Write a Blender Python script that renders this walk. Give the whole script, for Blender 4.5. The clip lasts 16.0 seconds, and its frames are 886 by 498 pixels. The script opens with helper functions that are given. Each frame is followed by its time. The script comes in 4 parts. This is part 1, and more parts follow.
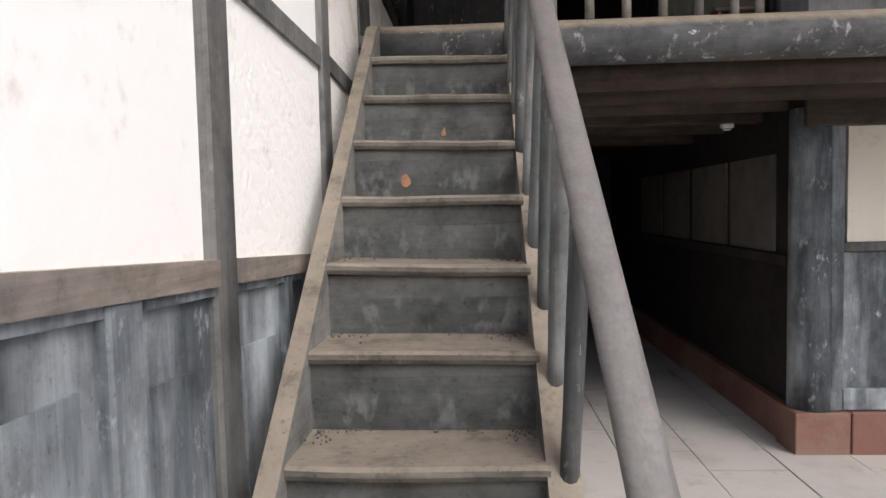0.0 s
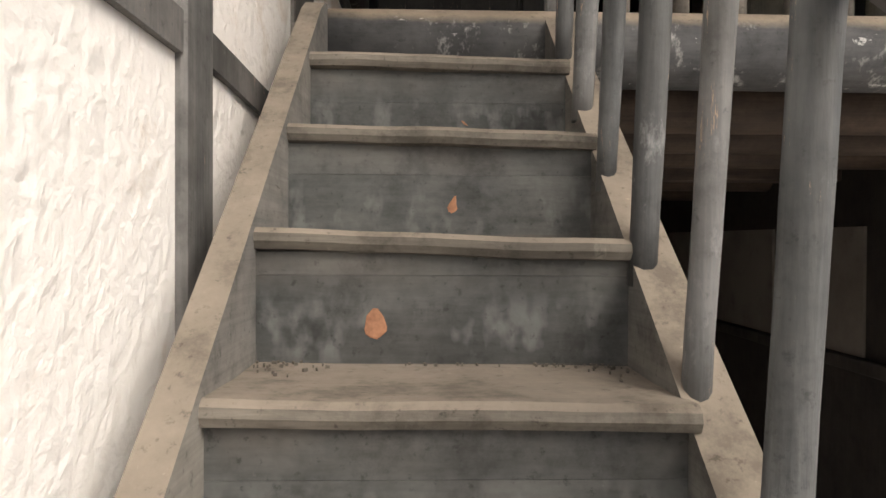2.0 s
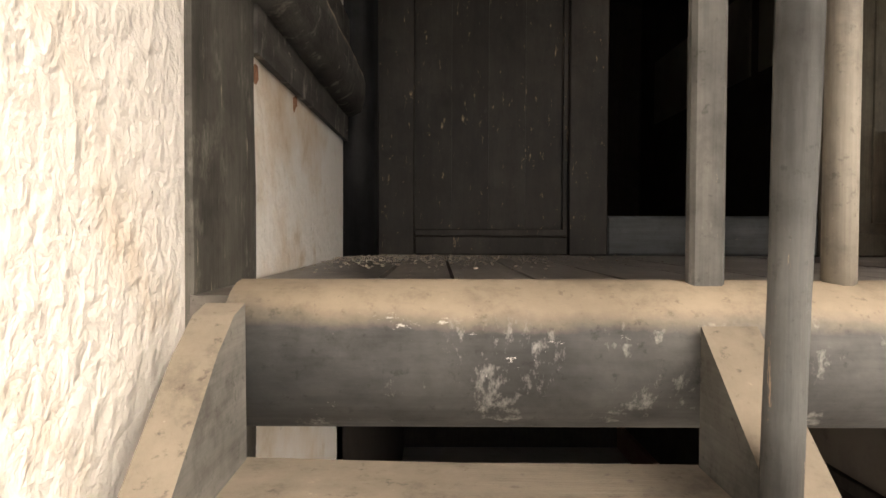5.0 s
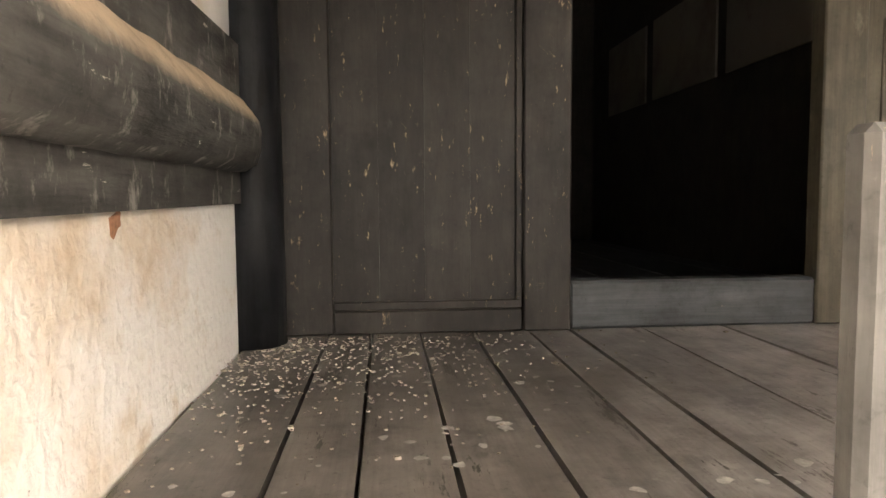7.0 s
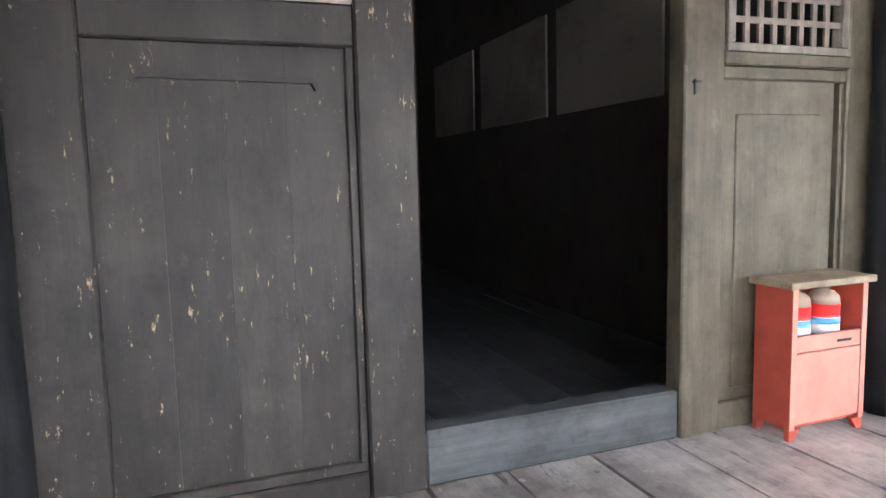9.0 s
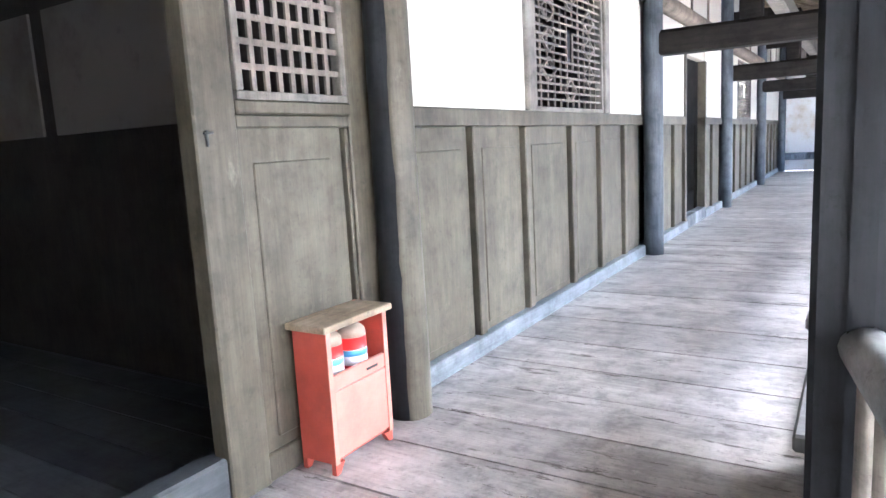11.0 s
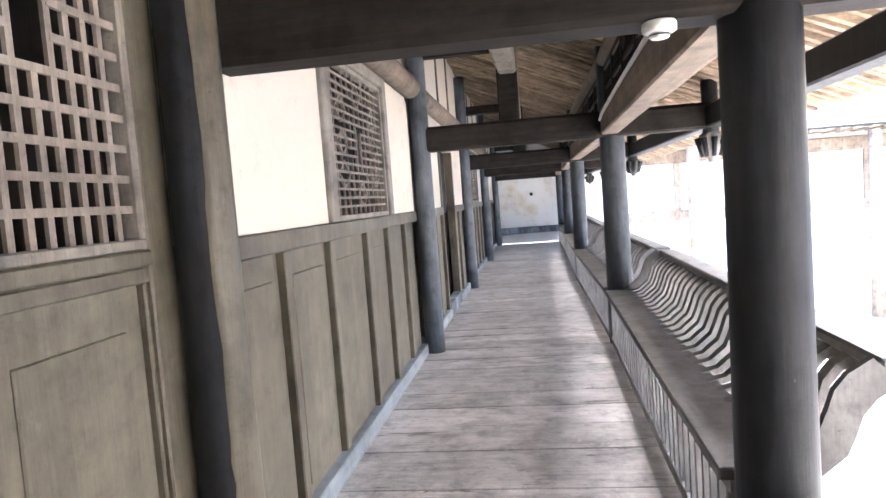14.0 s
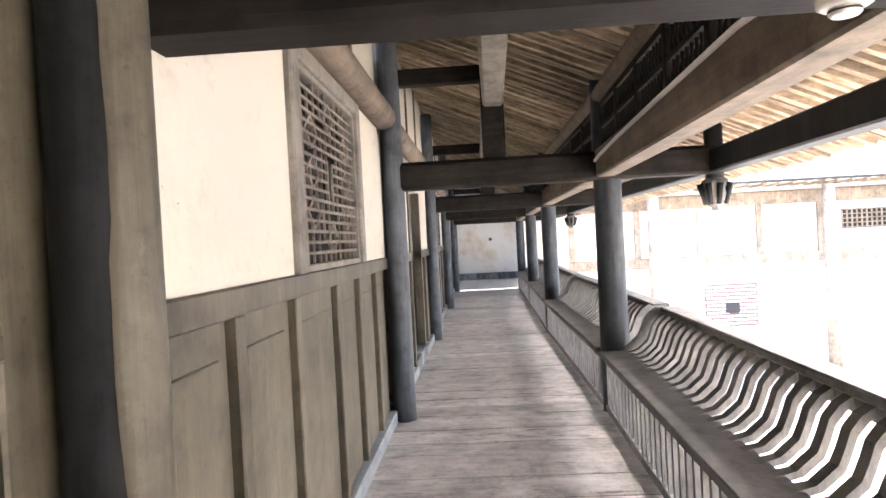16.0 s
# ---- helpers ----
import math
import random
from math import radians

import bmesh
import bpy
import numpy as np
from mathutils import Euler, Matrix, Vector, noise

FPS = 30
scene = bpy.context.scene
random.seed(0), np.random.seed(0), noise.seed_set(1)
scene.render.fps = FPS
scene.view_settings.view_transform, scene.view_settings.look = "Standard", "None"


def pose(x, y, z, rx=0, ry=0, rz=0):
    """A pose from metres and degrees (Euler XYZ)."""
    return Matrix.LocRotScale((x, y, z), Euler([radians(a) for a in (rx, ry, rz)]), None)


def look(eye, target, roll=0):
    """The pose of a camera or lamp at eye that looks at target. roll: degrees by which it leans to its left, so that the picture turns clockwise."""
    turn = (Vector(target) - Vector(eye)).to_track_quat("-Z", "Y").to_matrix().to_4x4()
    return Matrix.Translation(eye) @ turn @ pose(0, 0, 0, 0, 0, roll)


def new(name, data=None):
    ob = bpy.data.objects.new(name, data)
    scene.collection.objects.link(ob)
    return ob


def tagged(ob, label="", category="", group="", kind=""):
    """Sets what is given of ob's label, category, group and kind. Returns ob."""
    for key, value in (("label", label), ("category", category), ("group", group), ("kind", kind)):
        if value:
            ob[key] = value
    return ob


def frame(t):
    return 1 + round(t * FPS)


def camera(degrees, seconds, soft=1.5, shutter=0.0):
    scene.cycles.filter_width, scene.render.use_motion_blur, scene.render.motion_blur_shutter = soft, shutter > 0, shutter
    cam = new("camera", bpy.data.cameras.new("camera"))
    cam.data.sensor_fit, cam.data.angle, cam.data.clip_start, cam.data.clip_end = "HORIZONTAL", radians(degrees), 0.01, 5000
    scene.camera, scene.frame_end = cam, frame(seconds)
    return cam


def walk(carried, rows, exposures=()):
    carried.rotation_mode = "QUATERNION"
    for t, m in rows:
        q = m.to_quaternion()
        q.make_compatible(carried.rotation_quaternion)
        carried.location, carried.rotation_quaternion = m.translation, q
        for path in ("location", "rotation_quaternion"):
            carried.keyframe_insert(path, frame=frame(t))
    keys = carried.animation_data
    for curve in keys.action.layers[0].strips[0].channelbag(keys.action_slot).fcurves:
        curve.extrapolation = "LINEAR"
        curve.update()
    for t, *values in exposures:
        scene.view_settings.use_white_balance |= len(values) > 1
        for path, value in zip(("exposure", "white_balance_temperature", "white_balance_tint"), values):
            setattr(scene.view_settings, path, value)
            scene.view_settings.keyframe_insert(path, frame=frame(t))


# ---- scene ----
UNIT = 1.15                 # metres to one unit of the plan below
cam = camera(67.5, 16.0)
PATH = [
    (0, (0.217, -3.134, 1.557), (0.114, -1.14, 1.436), -1.3),
    (0.5, (0.155, -2.695, 1.524), (0.115, -0.697, 1.438), -0.9),
    (1, (0.09, -2.322, 1.541), (0.062, -0.323, 1.512), -0.5),
    (1.5, (0.046, -2.031, 1.707), (0.057, -0.032, 1.64), -0.2),
    (2, (0.042, -1.783, 1.788), (0.098, 0.216, 1.763), 0.3),
    (2.5, (0.032, -1.59, 1.914), (0.049, 0.41, 1.902), 1.2),
    (3, (0.017, -1.405, 2.033), (0.044, 0.595, 2.063), 0.7),
    (3.5, (0.014, -1.267, 2.108), (0.093, 0.732, 2.125), 0.9),
    (4, (0.017, -1.128, 2.234), (0.019, 0.871, 2.271), 0.2),
    (4.2, (0.006, -1.086, 2.29), (-0.002, 0.914, 2.304), 1.0),
    (5.25, (0.03, -0.77, 2.53), (0.06, 1.228, 2.48), 0.0),
    (6.3, (0.045, -0.454, 2.657), (0.122, 1.542, 2.563), -0.9),
    (6.5, (0.055, -0.418, 2.729), (0.183, 1.575, 2.611), -1.9),
    (7, (0.109, -0.299, 2.859), (0.282, 1.688, 2.711), -0.4),
    (7.5, (0.173, -0.173, 3.025), (0.336, 1.806, 2.789), -0.7),
    (8, (0.187, -0.073, 3.109), (0.392, 1.903, 2.878), -1.5),
    (8.5, (0.159, 0.101, 3.229), (0.584, 2.033, 2.938), -1.8),
    (9, (0.171, 0.185, 3.313), (0.855, 2.052, 3.095), -1.5),
    (9.5, (0.265, 0.284, 3.396), (1.223, 2.021, 3.143), -2.5),
    (10, (0.32, 0.262, 3.484), (1.574, 1.786, 3.163), -2.4),
    (10.2, (0.326, 0.251, 3.5), (1.674, 1.69, 3.165), -2.9),
    (12.3, (0.476, 0.515, 3.526), (2.413, 0.987, 3.368), -2.9),
    (12.5, (0.513, 0.571, 3.519), (2.462, 0.994, 3.367), -3.3),
    (13, (0.618, 0.694, 3.654), (2.579, 1.055, 3.498), -4.0),
    (13.5, (0.646, 0.772, 3.748), (2.613, 1.098, 3.596), -4.4),
    (14, (0.723, 0.926, 3.77), (2.698, 1.202, 3.626), -4.3),
    (14.5, (0.915, 1.016, 3.752), (2.898, 1.25, 3.636), -3.3),
    (15, (1.159, 1.057, 3.793), (3.148, 1.257, 3.73), -2.6),
    (15.5, (1.298, 1.124, 3.792), (3.291, 1.278, 3.756), -2.4),
    (16, (1.424, 1.224, 3.806), (3.42, 1.338, 3.781), -3.0),
]
walk(cam, [(t, look(Vector(e) * UNIT, Vector(g) * UNIT, r)) for t, e, g, r in PATH],
     exposures=[(0, 0.5, 5700, 10), (1.5, 0.55, 6000, 10), (2.5, 0.72, 6350, 10), (4, 0.98, 6600, 10), (6.3, 2.5, 7100, 10), (7, 2.95, 6900, 10), (8, 3.6, 6100, 10), (8.5, 3.95, 5800, 10), (9, 4.2, 5450, 10),
                (9.5, 4.65, 5150, 10), (10, 4.9, 4950, 8), (12.5, 4.25, 5450, 12), (14, 4.2, 5650, 12), (16, 4.08, 6150, 12)])

# ---- light ----
world = bpy.data.worlds.new("sky")
scene.world = world
world.use_nodes = True
wn = world.node_tree.nodes
sky = wn.new("ShaderNodeTexSky")
sky.sky_type, sky.sun_disc = 'NISHITA', False
sky.sun_elevation, sky.sun_rotation = radians(47), radians(136)
sky.air_density, sky.dust_density, sky.ozone_density = 1.0, 8.0, 0.5
wn["Background"].inputs[1].default_value = 0.15
world.node_tree.links.new(sky.outputs[0], wn["Background"].inputs[0])
sun = new("sun", bpy.data.lights.new("sun", 'SUN'))
sun.data.energy, sun.data.angle, sun.data.color = 0.5, radians(35), (1.0, 0.96, 0.9)
sun.matrix_world = look((4.8, -5.0, 7.4), (0, 0, 0))

# ---- materials ----
def ramp(nt, fac, stops):
    r = nt.nodes.new("ShaderNodeValToRGB")
    el = r.color_ramp.elements
    while len(el) < len(stops):
        el.new(0.5)
    for e, (p, c) in zip(el, stops):
        e.position, e.color = p, (*c, 1) if len(c) == 3 else c
    nt.links.new(fac, r.inputs[0])
    return r.outputs[0]


def noise_at(nt, vec, scale, detail=4.0, rough=0.6):
    n = nt.nodes.new("ShaderNodeTexNoise")
    n.inputs["Scale"].default_value, n.inputs["Detail"].default_value = scale, detail
    n.inputs["Roughness"].default_value = rough
    nt.links.new(vec, n.inputs["Vector"])
    return n.outputs["Fac"]


def mix(nt, fac, a, b, mode='MIX'):
    m = nt.nodes.new("ShaderNodeMix")
    m.data_type, m.blend_type = 'RGBA', mode
    for sock, v in ((m.inputs[0], fac), (m.inputs[6], a), (m.inputs[7], b)):
        if isinstance(v, (int, float)):
            sock.default_value = v
        elif isinstance(v, tuple):
            sock.default_value = (*v, 1)
        else:
            nt.links.new(v, sock)
    return m.outputs[2]


def start(name):
    m = bpy.data.materials.new(name)
    m.use_nodes = True
    return m, m.node_tree, m.node_tree.nodes["Principled BSDF"]


def stretched(nt, stretch, jitter=True):
    g = nt.nodes.new("ShaderNodeNewGeometry")
    v = nt.nodes.new("ShaderNodeVectorMath")
    v.operation = 'MULTIPLY'
    v.inputs[1].default_value = stretch
    unit = nt.nodes.new("ShaderNodeVectorMath")
    unit.operation = 'SCALE'
    unit.inputs[3].default_value = 1 / UNIT
    nt.links.new(g.outputs["Position"], unit.inputs[0])
    pos = unit.outputs[0]
    nt.links.new(pos, v.inputs[0])
    out = v.outputs[0]
    info = nt.nodes.new("ShaderNodeObjectInfo")
    if jitter:
        a = nt.nodes.new("ShaderNodeVectorMath")
        a.operation = 'MULTIPLY_ADD'
        a.inputs[1].default_value = (9, 7, 5)
        c = nt.nodes.new("ShaderNodeCombineXYZ")
        for i in range(3):
            nt.links.new(info.outputs["Random"], c.inputs[i])
        nt.links.new(c.outputs[0], a.inputs[0])
        nt.links.new(out, a.inputs[2])
        out = a.outputs[0]
    return g, out, info, pos


def bump(nt, bsdf, height, strength, distance=0.01):
    b = nt.nodes.new("ShaderNodeBump")
    b.inputs["Strength"].default_value, b.inputs["Distance"].default_value = strength, distance
    nt.links.new(height, b.inputs["Height"])
    nt.links.new(b.outputs[0], bsdf.inputs["Normal"])


def wood(name, dark, light, stretch, stain=None, chip=None, dust=None, rough=0.75, vary=0.25, relief=0.35, dust_from=0.35, chips=0.7, chip_scale=7.0, scuff=None, scuffs=0.6, spec=0.35, kicked=None, grime=0.6, trodden=None):
    """Old timber: grain along the axis with the small stretch, stains, chipped spots and dust on what faces up."""
    m, nt, b = start(name)
    g, v, info, pos = stretched(nt, stretch)
    grain = noise_at(nt, v, 9.0, 6, 0.65)
    col = ramp(nt, grain, [(0.3, dark), (0.7, light)])
    if stain:
        big = noise_at(nt, v, 1.6, 5, 0.6)
        col = mix(nt, ramp(nt, big, [(0.45, (0, 0, 0)), (0.68, (1, 1, 1))]), col, stain)
    tone = nt.nodes.new("ShaderNodeMapRange")
    tone.inputs[3].default_value, tone.inputs[4].default_value = 1 - vary, 1 + vary
    nt.links.new(info.outputs["Random"], tone.inputs[0])
    tv = nt.nodes.new("ShaderNodeVectorMath")
    tv.operation = 'SCALE'
    nt.links.new(col, tv.inputs[0])
    nt.links.new(tone.outputs[0], tv.inputs[3])
    col = tv.outputs[0]
    fv = nt.nodes.new("ShaderNodeVectorMath")
    fv.operation = 'MULTIPLY'
    fv.inputs[1].default_value = tuple(4.5 if c >= 1.5 else 0.8 for c in stretch)
    nt.links.new(v, fv.inputs[0])
    fibre = noise_at(nt, fv.outputs[0], 12.0, 4, 0.6)
    col = mix(nt, 0.35, col, ramp(nt, fibre, [(0.3, (0.6, 0.6, 0.6)), (0.5, (1, 1, 1)), (0.72, (1.3, 1.3, 1.3))]), 'MULTIPLY')
    blot = noise_at(nt, pos, 3.2, 6, 0.66)
    shade = ramp(nt, blot, [(0.32, (0.55, 0.55, 0.55)), (0.5, (1, 1, 1)), (0.7, (1.25, 1.25, 1.25))])
    col = mix(nt, 0.85, col, shade, 'MULTIPLY')
    if kicked:
        # toe marks on the lower half of each riser, and brown dust on its upper board
        sp = nt.nodes.new("ShaderNodeSeparateXYZ")
        nt.links.new(pos, sp.inputs[0])
        md = nt.nodes.new("ShaderNodeMath")
        md.operation = 'MODULO'
        md.inputs[1].default_value = 0.2
        nt.links.new(sp.outputs[2], md.inputs[0])
        kv = nt.nodes.new("ShaderNodeVectorMath")
        kv.operation = 'MULTIPLY'
        kv.inputs[1].default_value = (1.0, 1.0, 0.55)
        nt.links.new(pos, kv.inputs[0])
        toe = noise_at(nt, kv.outputs[0], 19.0, 3, 0.55)
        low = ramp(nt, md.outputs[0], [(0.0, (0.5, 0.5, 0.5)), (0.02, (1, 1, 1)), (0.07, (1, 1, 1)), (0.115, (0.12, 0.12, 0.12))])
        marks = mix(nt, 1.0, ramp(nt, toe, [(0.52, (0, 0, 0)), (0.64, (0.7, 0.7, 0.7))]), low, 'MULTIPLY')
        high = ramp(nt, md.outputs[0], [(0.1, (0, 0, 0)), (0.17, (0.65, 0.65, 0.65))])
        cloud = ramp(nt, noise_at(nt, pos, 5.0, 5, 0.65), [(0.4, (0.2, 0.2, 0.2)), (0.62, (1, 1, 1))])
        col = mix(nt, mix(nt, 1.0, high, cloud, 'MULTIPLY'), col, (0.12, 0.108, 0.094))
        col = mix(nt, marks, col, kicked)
    if scuff:
        sv = nt.nodes.new("ShaderNodeVectorMath")
        sv.operation = 'MULTIPLY'
        sv.inputs[1].default_value = (1.0, 1.0, 0.55)
        nt.links.new(pos, sv.inputs[0])
        sc = noise_at(nt, sv.outputs[0], 13.0, 7, 0.72)
        col = mix(nt, ramp(nt, sc, [(scuffs, (0, 0, 0)), (scuffs + 0.12, (0.85, 0.85, 0.85))]), col, scuff)
    if chip:
        spots = noise_at(nt, v, chip_scale, 9, 0.78)
        col = mix(nt, ramp(nt, spots, [(chips - 0.06, (0, 0, 0)), (chips - 0.045, (1, 1, 1))]), col, chip)
    if dust:
        s = nt.nodes.new("ShaderNodeSeparateXYZ")
        nt.links.new(g.outputs["Normal"], s.inputs[0])
        fine = noise_at(nt, pos, 14.0, 5, 0.7)
        add = nt.nodes.new("ShaderNodeMath")
        add.operation = 'MULTIPLY_ADD'
        add.inputs[1].default_value = 0.35
        nt.links.new(fine, add.inputs[0])
        nt.links.new(s.outputs[2], add.inputs[2])
        col = mix(nt, ramp(nt, add.outputs[0], [(dust_from + 0.1, (0, 0, 0)), (dust_from + 0.4, (1, 1, 1))]), col, dust)
    if trodden:
        # brown trodden dirt plus painted dimness round the stair head, thinning in ragged tongues along the gallery
        tp = nt.nodes.new("ShaderNodeSeparateXYZ")
        nt.links.new(pos, tp.inputs[0])
        ragged = nt.nodes.new("ShaderNodeMath")
        ragged.operation = 'MULTIPLY_ADD'
        ragged.inputs[1].default_value = 2.2
        nt.links.new(noise_at(nt, pos, 2.6, 7, 0.68), ragged.inputs[0])
        nt.links.new(tp.outputs[0], ragged.inputs[2])
        scaled = nt.nodes.new("ShaderNodeMath")
        scaled.operation = 'MULTIPLY'
        scaled.inputs[1].default_value = 0.25
        nt.links.new(ragged.outputs[0], scaled.inputs[0])
        col = mix(nt, ramp(nt, scaled.outputs[0], [(0.38, (1, 1, 1)), (0.75, (0, 0, 0))]), col, mix(nt, 1.0, col, trodden, 'MULTIPLY'))
    # grime on top of it all: hand-sized smudges and small specks
    smudge = noise_at(nt, pos, 8.0, 8, 0.72)
    col = mix(nt, grime, col, ramp(nt, smudge, [(0.36, (0.5, 0.5, 0.5)), (0.48, (0.95, 0.95, 0.95)), (0.66, (1.2, 1.2, 1.2))]), 'MULTIPLY')
    speck = noise_at(nt, pos, 55.0, 4, 0.7)
    col = mix(nt, grime, col, ramp(nt, speck, [(0.3, (0.45, 0.45, 0.45)), (0.4, (1, 1, 1)), (0.68, (1.05, 1.05, 1.05)), (0.74, (1.5, 1.5, 1.5))]), 'MULTIPLY')
    nt.links.new(col, b.inputs["Base Color"])
    rr = nt.nodes.new("ShaderNodeMapRange")
    rr.inputs[3].default_value, rr.inputs[4].default_value = rough - 0.15, rough + 0.12
    nt.links.new(grain, rr.inputs[0])
    nt.links.new(rr.outputs[0], b.inputs["Roughness"])
    b.inputs["Specular IOR Level"].default_value = spec
    bump(nt, b, grain, relief, 0.006)
    return m


def plaster(name, white, tan, amount=0.55, relief=0.5, scale=9.0, rough=0.9):
    m, nt, b = start(name)
    g, v, info, pos = stretched(nt, (1, 1, 1), False)
    big = noise_at(nt, v, 1.5, 6, 0.62)
    col = mix(nt, ramp(nt, big, [(amount, (0, 0, 0)), (amount + 0.2, (1, 1, 1))]), white, tan)
    mid = noise_at(nt, v, 6.0, 6, 0.7)
    col = mix(nt, ramp(nt, mid, [(0.58, (0, 0, 0)), (0.75, (0.55, 0.55, 0.55))]), col, tuple(0.8 * c for c in tan))
    spots = noise_at(nt, v, 26.0, 3, 0.6)
    col = mix(nt, ramp(nt, spots, [(0.74, (0, 0, 0)), (0.77, (0.8, 0.8, 0.8))]), col, (0.16, 0.13, 0.1))
    nt.links.new(col, b.inputs["Base Color"])
    b.inputs["Roughness"].default_value = rough
    vo = nt.nodes.new("ShaderNodeTexNoise")
    vo.inputs["Scale"].default_value, vo.inputs["Detail"].default_value = scale, 7
    vo.inputs["Distortion"].default_value = 0.25
    nt.links.new(v, vo.inputs["Vector"])
    bump(nt, b, vo.outputs["Fac"], relief, 0.03)
    return m


def plain(name, colour, rough=0.5, metal=0.0, vary=0.15, scale=12.0):
    m, nt, b = start(name)
    g, v, info, pos = stretched(nt, (1, 1, 1))
    n = noise_at(nt, v, scale, 5, 0.65)
    nt.links.new(ramp(nt, n, [(0.3, tuple(c * (1 - vary) for c in colour)), (0.7, tuple(min(1, c * (1 + vary)) for c in colour))]), b.inputs["Base Color"])
    b.inputs["Roughness"].default_value, b.inputs["Metallic"].default_value = rough, metal
    bump(nt, b, n, 0.12, 0.004)
    return m


UP, ALONG_X, ALONG_Y = (3, 3, 0.35), (0.3, 3, 3), (3, 0.3, 3)
DUST = (0.30, 0.25, 0.19)
m_tread = wood("dusty_tread_wood", (0.08, 0.073, 0.061), (0.145, 0.131, 0.108), ALONG_X, dust=(0.186, 0.161, 0.129), dust_from=0.5, chip=(0.3, 0.21, 0.14), chips=0.74, stain=(0.172, 0.157, 0.13), rough=0.88, scuff=(0.22, 0.203, 0.172), scuffs=0.6, relief=0.5, grime=0.85)
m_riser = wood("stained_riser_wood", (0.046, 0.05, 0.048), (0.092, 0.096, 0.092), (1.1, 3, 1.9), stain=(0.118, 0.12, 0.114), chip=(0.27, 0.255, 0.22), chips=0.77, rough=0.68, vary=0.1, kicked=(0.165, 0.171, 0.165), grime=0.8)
m_stringer = wood("dusty_stringer_wood", (0.12, 0.12, 0.113), (0.19, 0.185, 0.172), ALONG_Y, dust=(0.194, 0.168, 0.133), dust_from=0.4, chip=(0.07, 0.058, 0.047), chips=0.72, stain=(0.2, 0.188, 0.165), rough=0.88, relief=0.5, grime=0.8)
m_baluster = wood("grey_painted_baluster", (0.052, 0.056, 0.058), (0.115, 0.12, 0.12), UP, stain=(0.175, 0.175, 0.17), chip=(0.36, 0.27, 0.2), chips=0.69, scuff=(0.26, 0.265, 0.265), scuffs=0.59, rough=0.66, relief=0.6)
m_handrail = wood("worn_handrail_wood", (0.118, 0.11, 0.105), (0.152, 0.143, 0.137), ALONG_Y, chip=(0.34, 0.3, 0.26), chips=0.8, rough=0.5, vary=0.03, relief=0.05, grime=0.05)
m_blue = wood("blue_grey_painted_wood", (0.042, 0.05, 0.057), (0.12, 0.136, 0.15), (2.4, 2.4, 0.5), stain=(0.34, 0.37, 0.395), chip=(0.34, 0.25, 0.2), chips=0.74, rough=0.6, scuff=(0.42, 0.445, 0.465), scuffs=0.58)
m_post = wood("grey_weathered_post", (0.06, 0.062, 0.061), (0.125, 0.124, 0.118), UP, stain=(0.19, 0.183, 0.172), chip=(0.36, 0.26, 0.19), chips=0.695, scuff=(0.25, 0.245, 0.232), scuffs=0.61, rough=0.72, relief=0.5)
m_oldpost = wood("scratched_dark_post", (0.042, 0.041, 0.037), (0.09, 0.087, 0.078), UP, stain=(0.13, 0.125, 0.11), chip=(0.42, 0.38, 0.3), chip_scale=10.0, chips=0.69, scuff=(0.23, 0.22, 0.195), scuffs=0.56, rough=0.75, relief=1.0)
m_hand = wood("grey_worn_round_rail", (0.19, 0.195, 0.19), (0.3, 0.305, 0.295), ALONG_X, stain=(0.34, 0.34, 0.32), chip=(0.12, 0.11, 0.1), chips=0.74, rough=0.55, vary=0.05)
m_splash = plain("dried_pale_splash", (0.4, 0.385, 0.36), 0.9, 0, 0.3, 60.0)
m_rail = wood("grey_brown_rail", (0.14, 0.12, 0.1), (0.27, 0.235, 0.2), ALONG_Y, stain=(0.2, 0.19, 0.18), chip=(0.45, 0.3, 0.2), chips=0.7, dust=DUST, rough=0.75)
m_log = wood("dark_log_with_dust", (0.03, 0.03, 0.028), (0.1, 0.098, 0.092), (1.5, 0.6, 3), scuff=(0.36, 0.345, 0.31), scuffs=0.55, stain=(0.15, 0.146, 0.135), chip=(0.62, 0.58, 0.5), chips=0.7, dust=(0.55, 0.44, 0.31), dust_from=0.3, rough=0.7, relief=1.0, grime=0.5)
m_edge = wood("dark_edge_beam", (0.045, 0.047, 0.049), (0.1, 0.103, 0.104), (0.9, 3, 1.5), stain=(0.14, 0.142, 0.14), chip=(0.6, 0.6, 0.58), chips=0.7, scuff=(0.46, 0.46, 0.44), scuffs=0.56, dust=DUST, dust_from=0.45, rough=0.7)
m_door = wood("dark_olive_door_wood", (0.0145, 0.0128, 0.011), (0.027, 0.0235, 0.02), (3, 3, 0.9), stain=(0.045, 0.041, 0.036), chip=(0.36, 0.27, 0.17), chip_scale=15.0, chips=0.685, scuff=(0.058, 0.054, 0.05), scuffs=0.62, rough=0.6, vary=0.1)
# Sill colour lightened for the bright light along the wall's foot.
m_base = wood("light_paled_sill_wood", (0.13, 0.15, 0.168), (0.21, 0.236, 0.26), ALONG_X, stain=(0.25, 0.275, 0.3), chip=(0.3, 0.27, 0.22), chips=0.76, rough=0.5, vary=0.06)
# Room planks darker than the gallery's: shade past the sill put into colour.
m_chamber = wood("shade_dark_room_plank", (0.045, 0.046, 0.048), (0.09, 0.092, 0.096), (2.2, 0.35, 3), stain=(0.11, 0.112, 0.116), rough=0.5, vary=0.12)
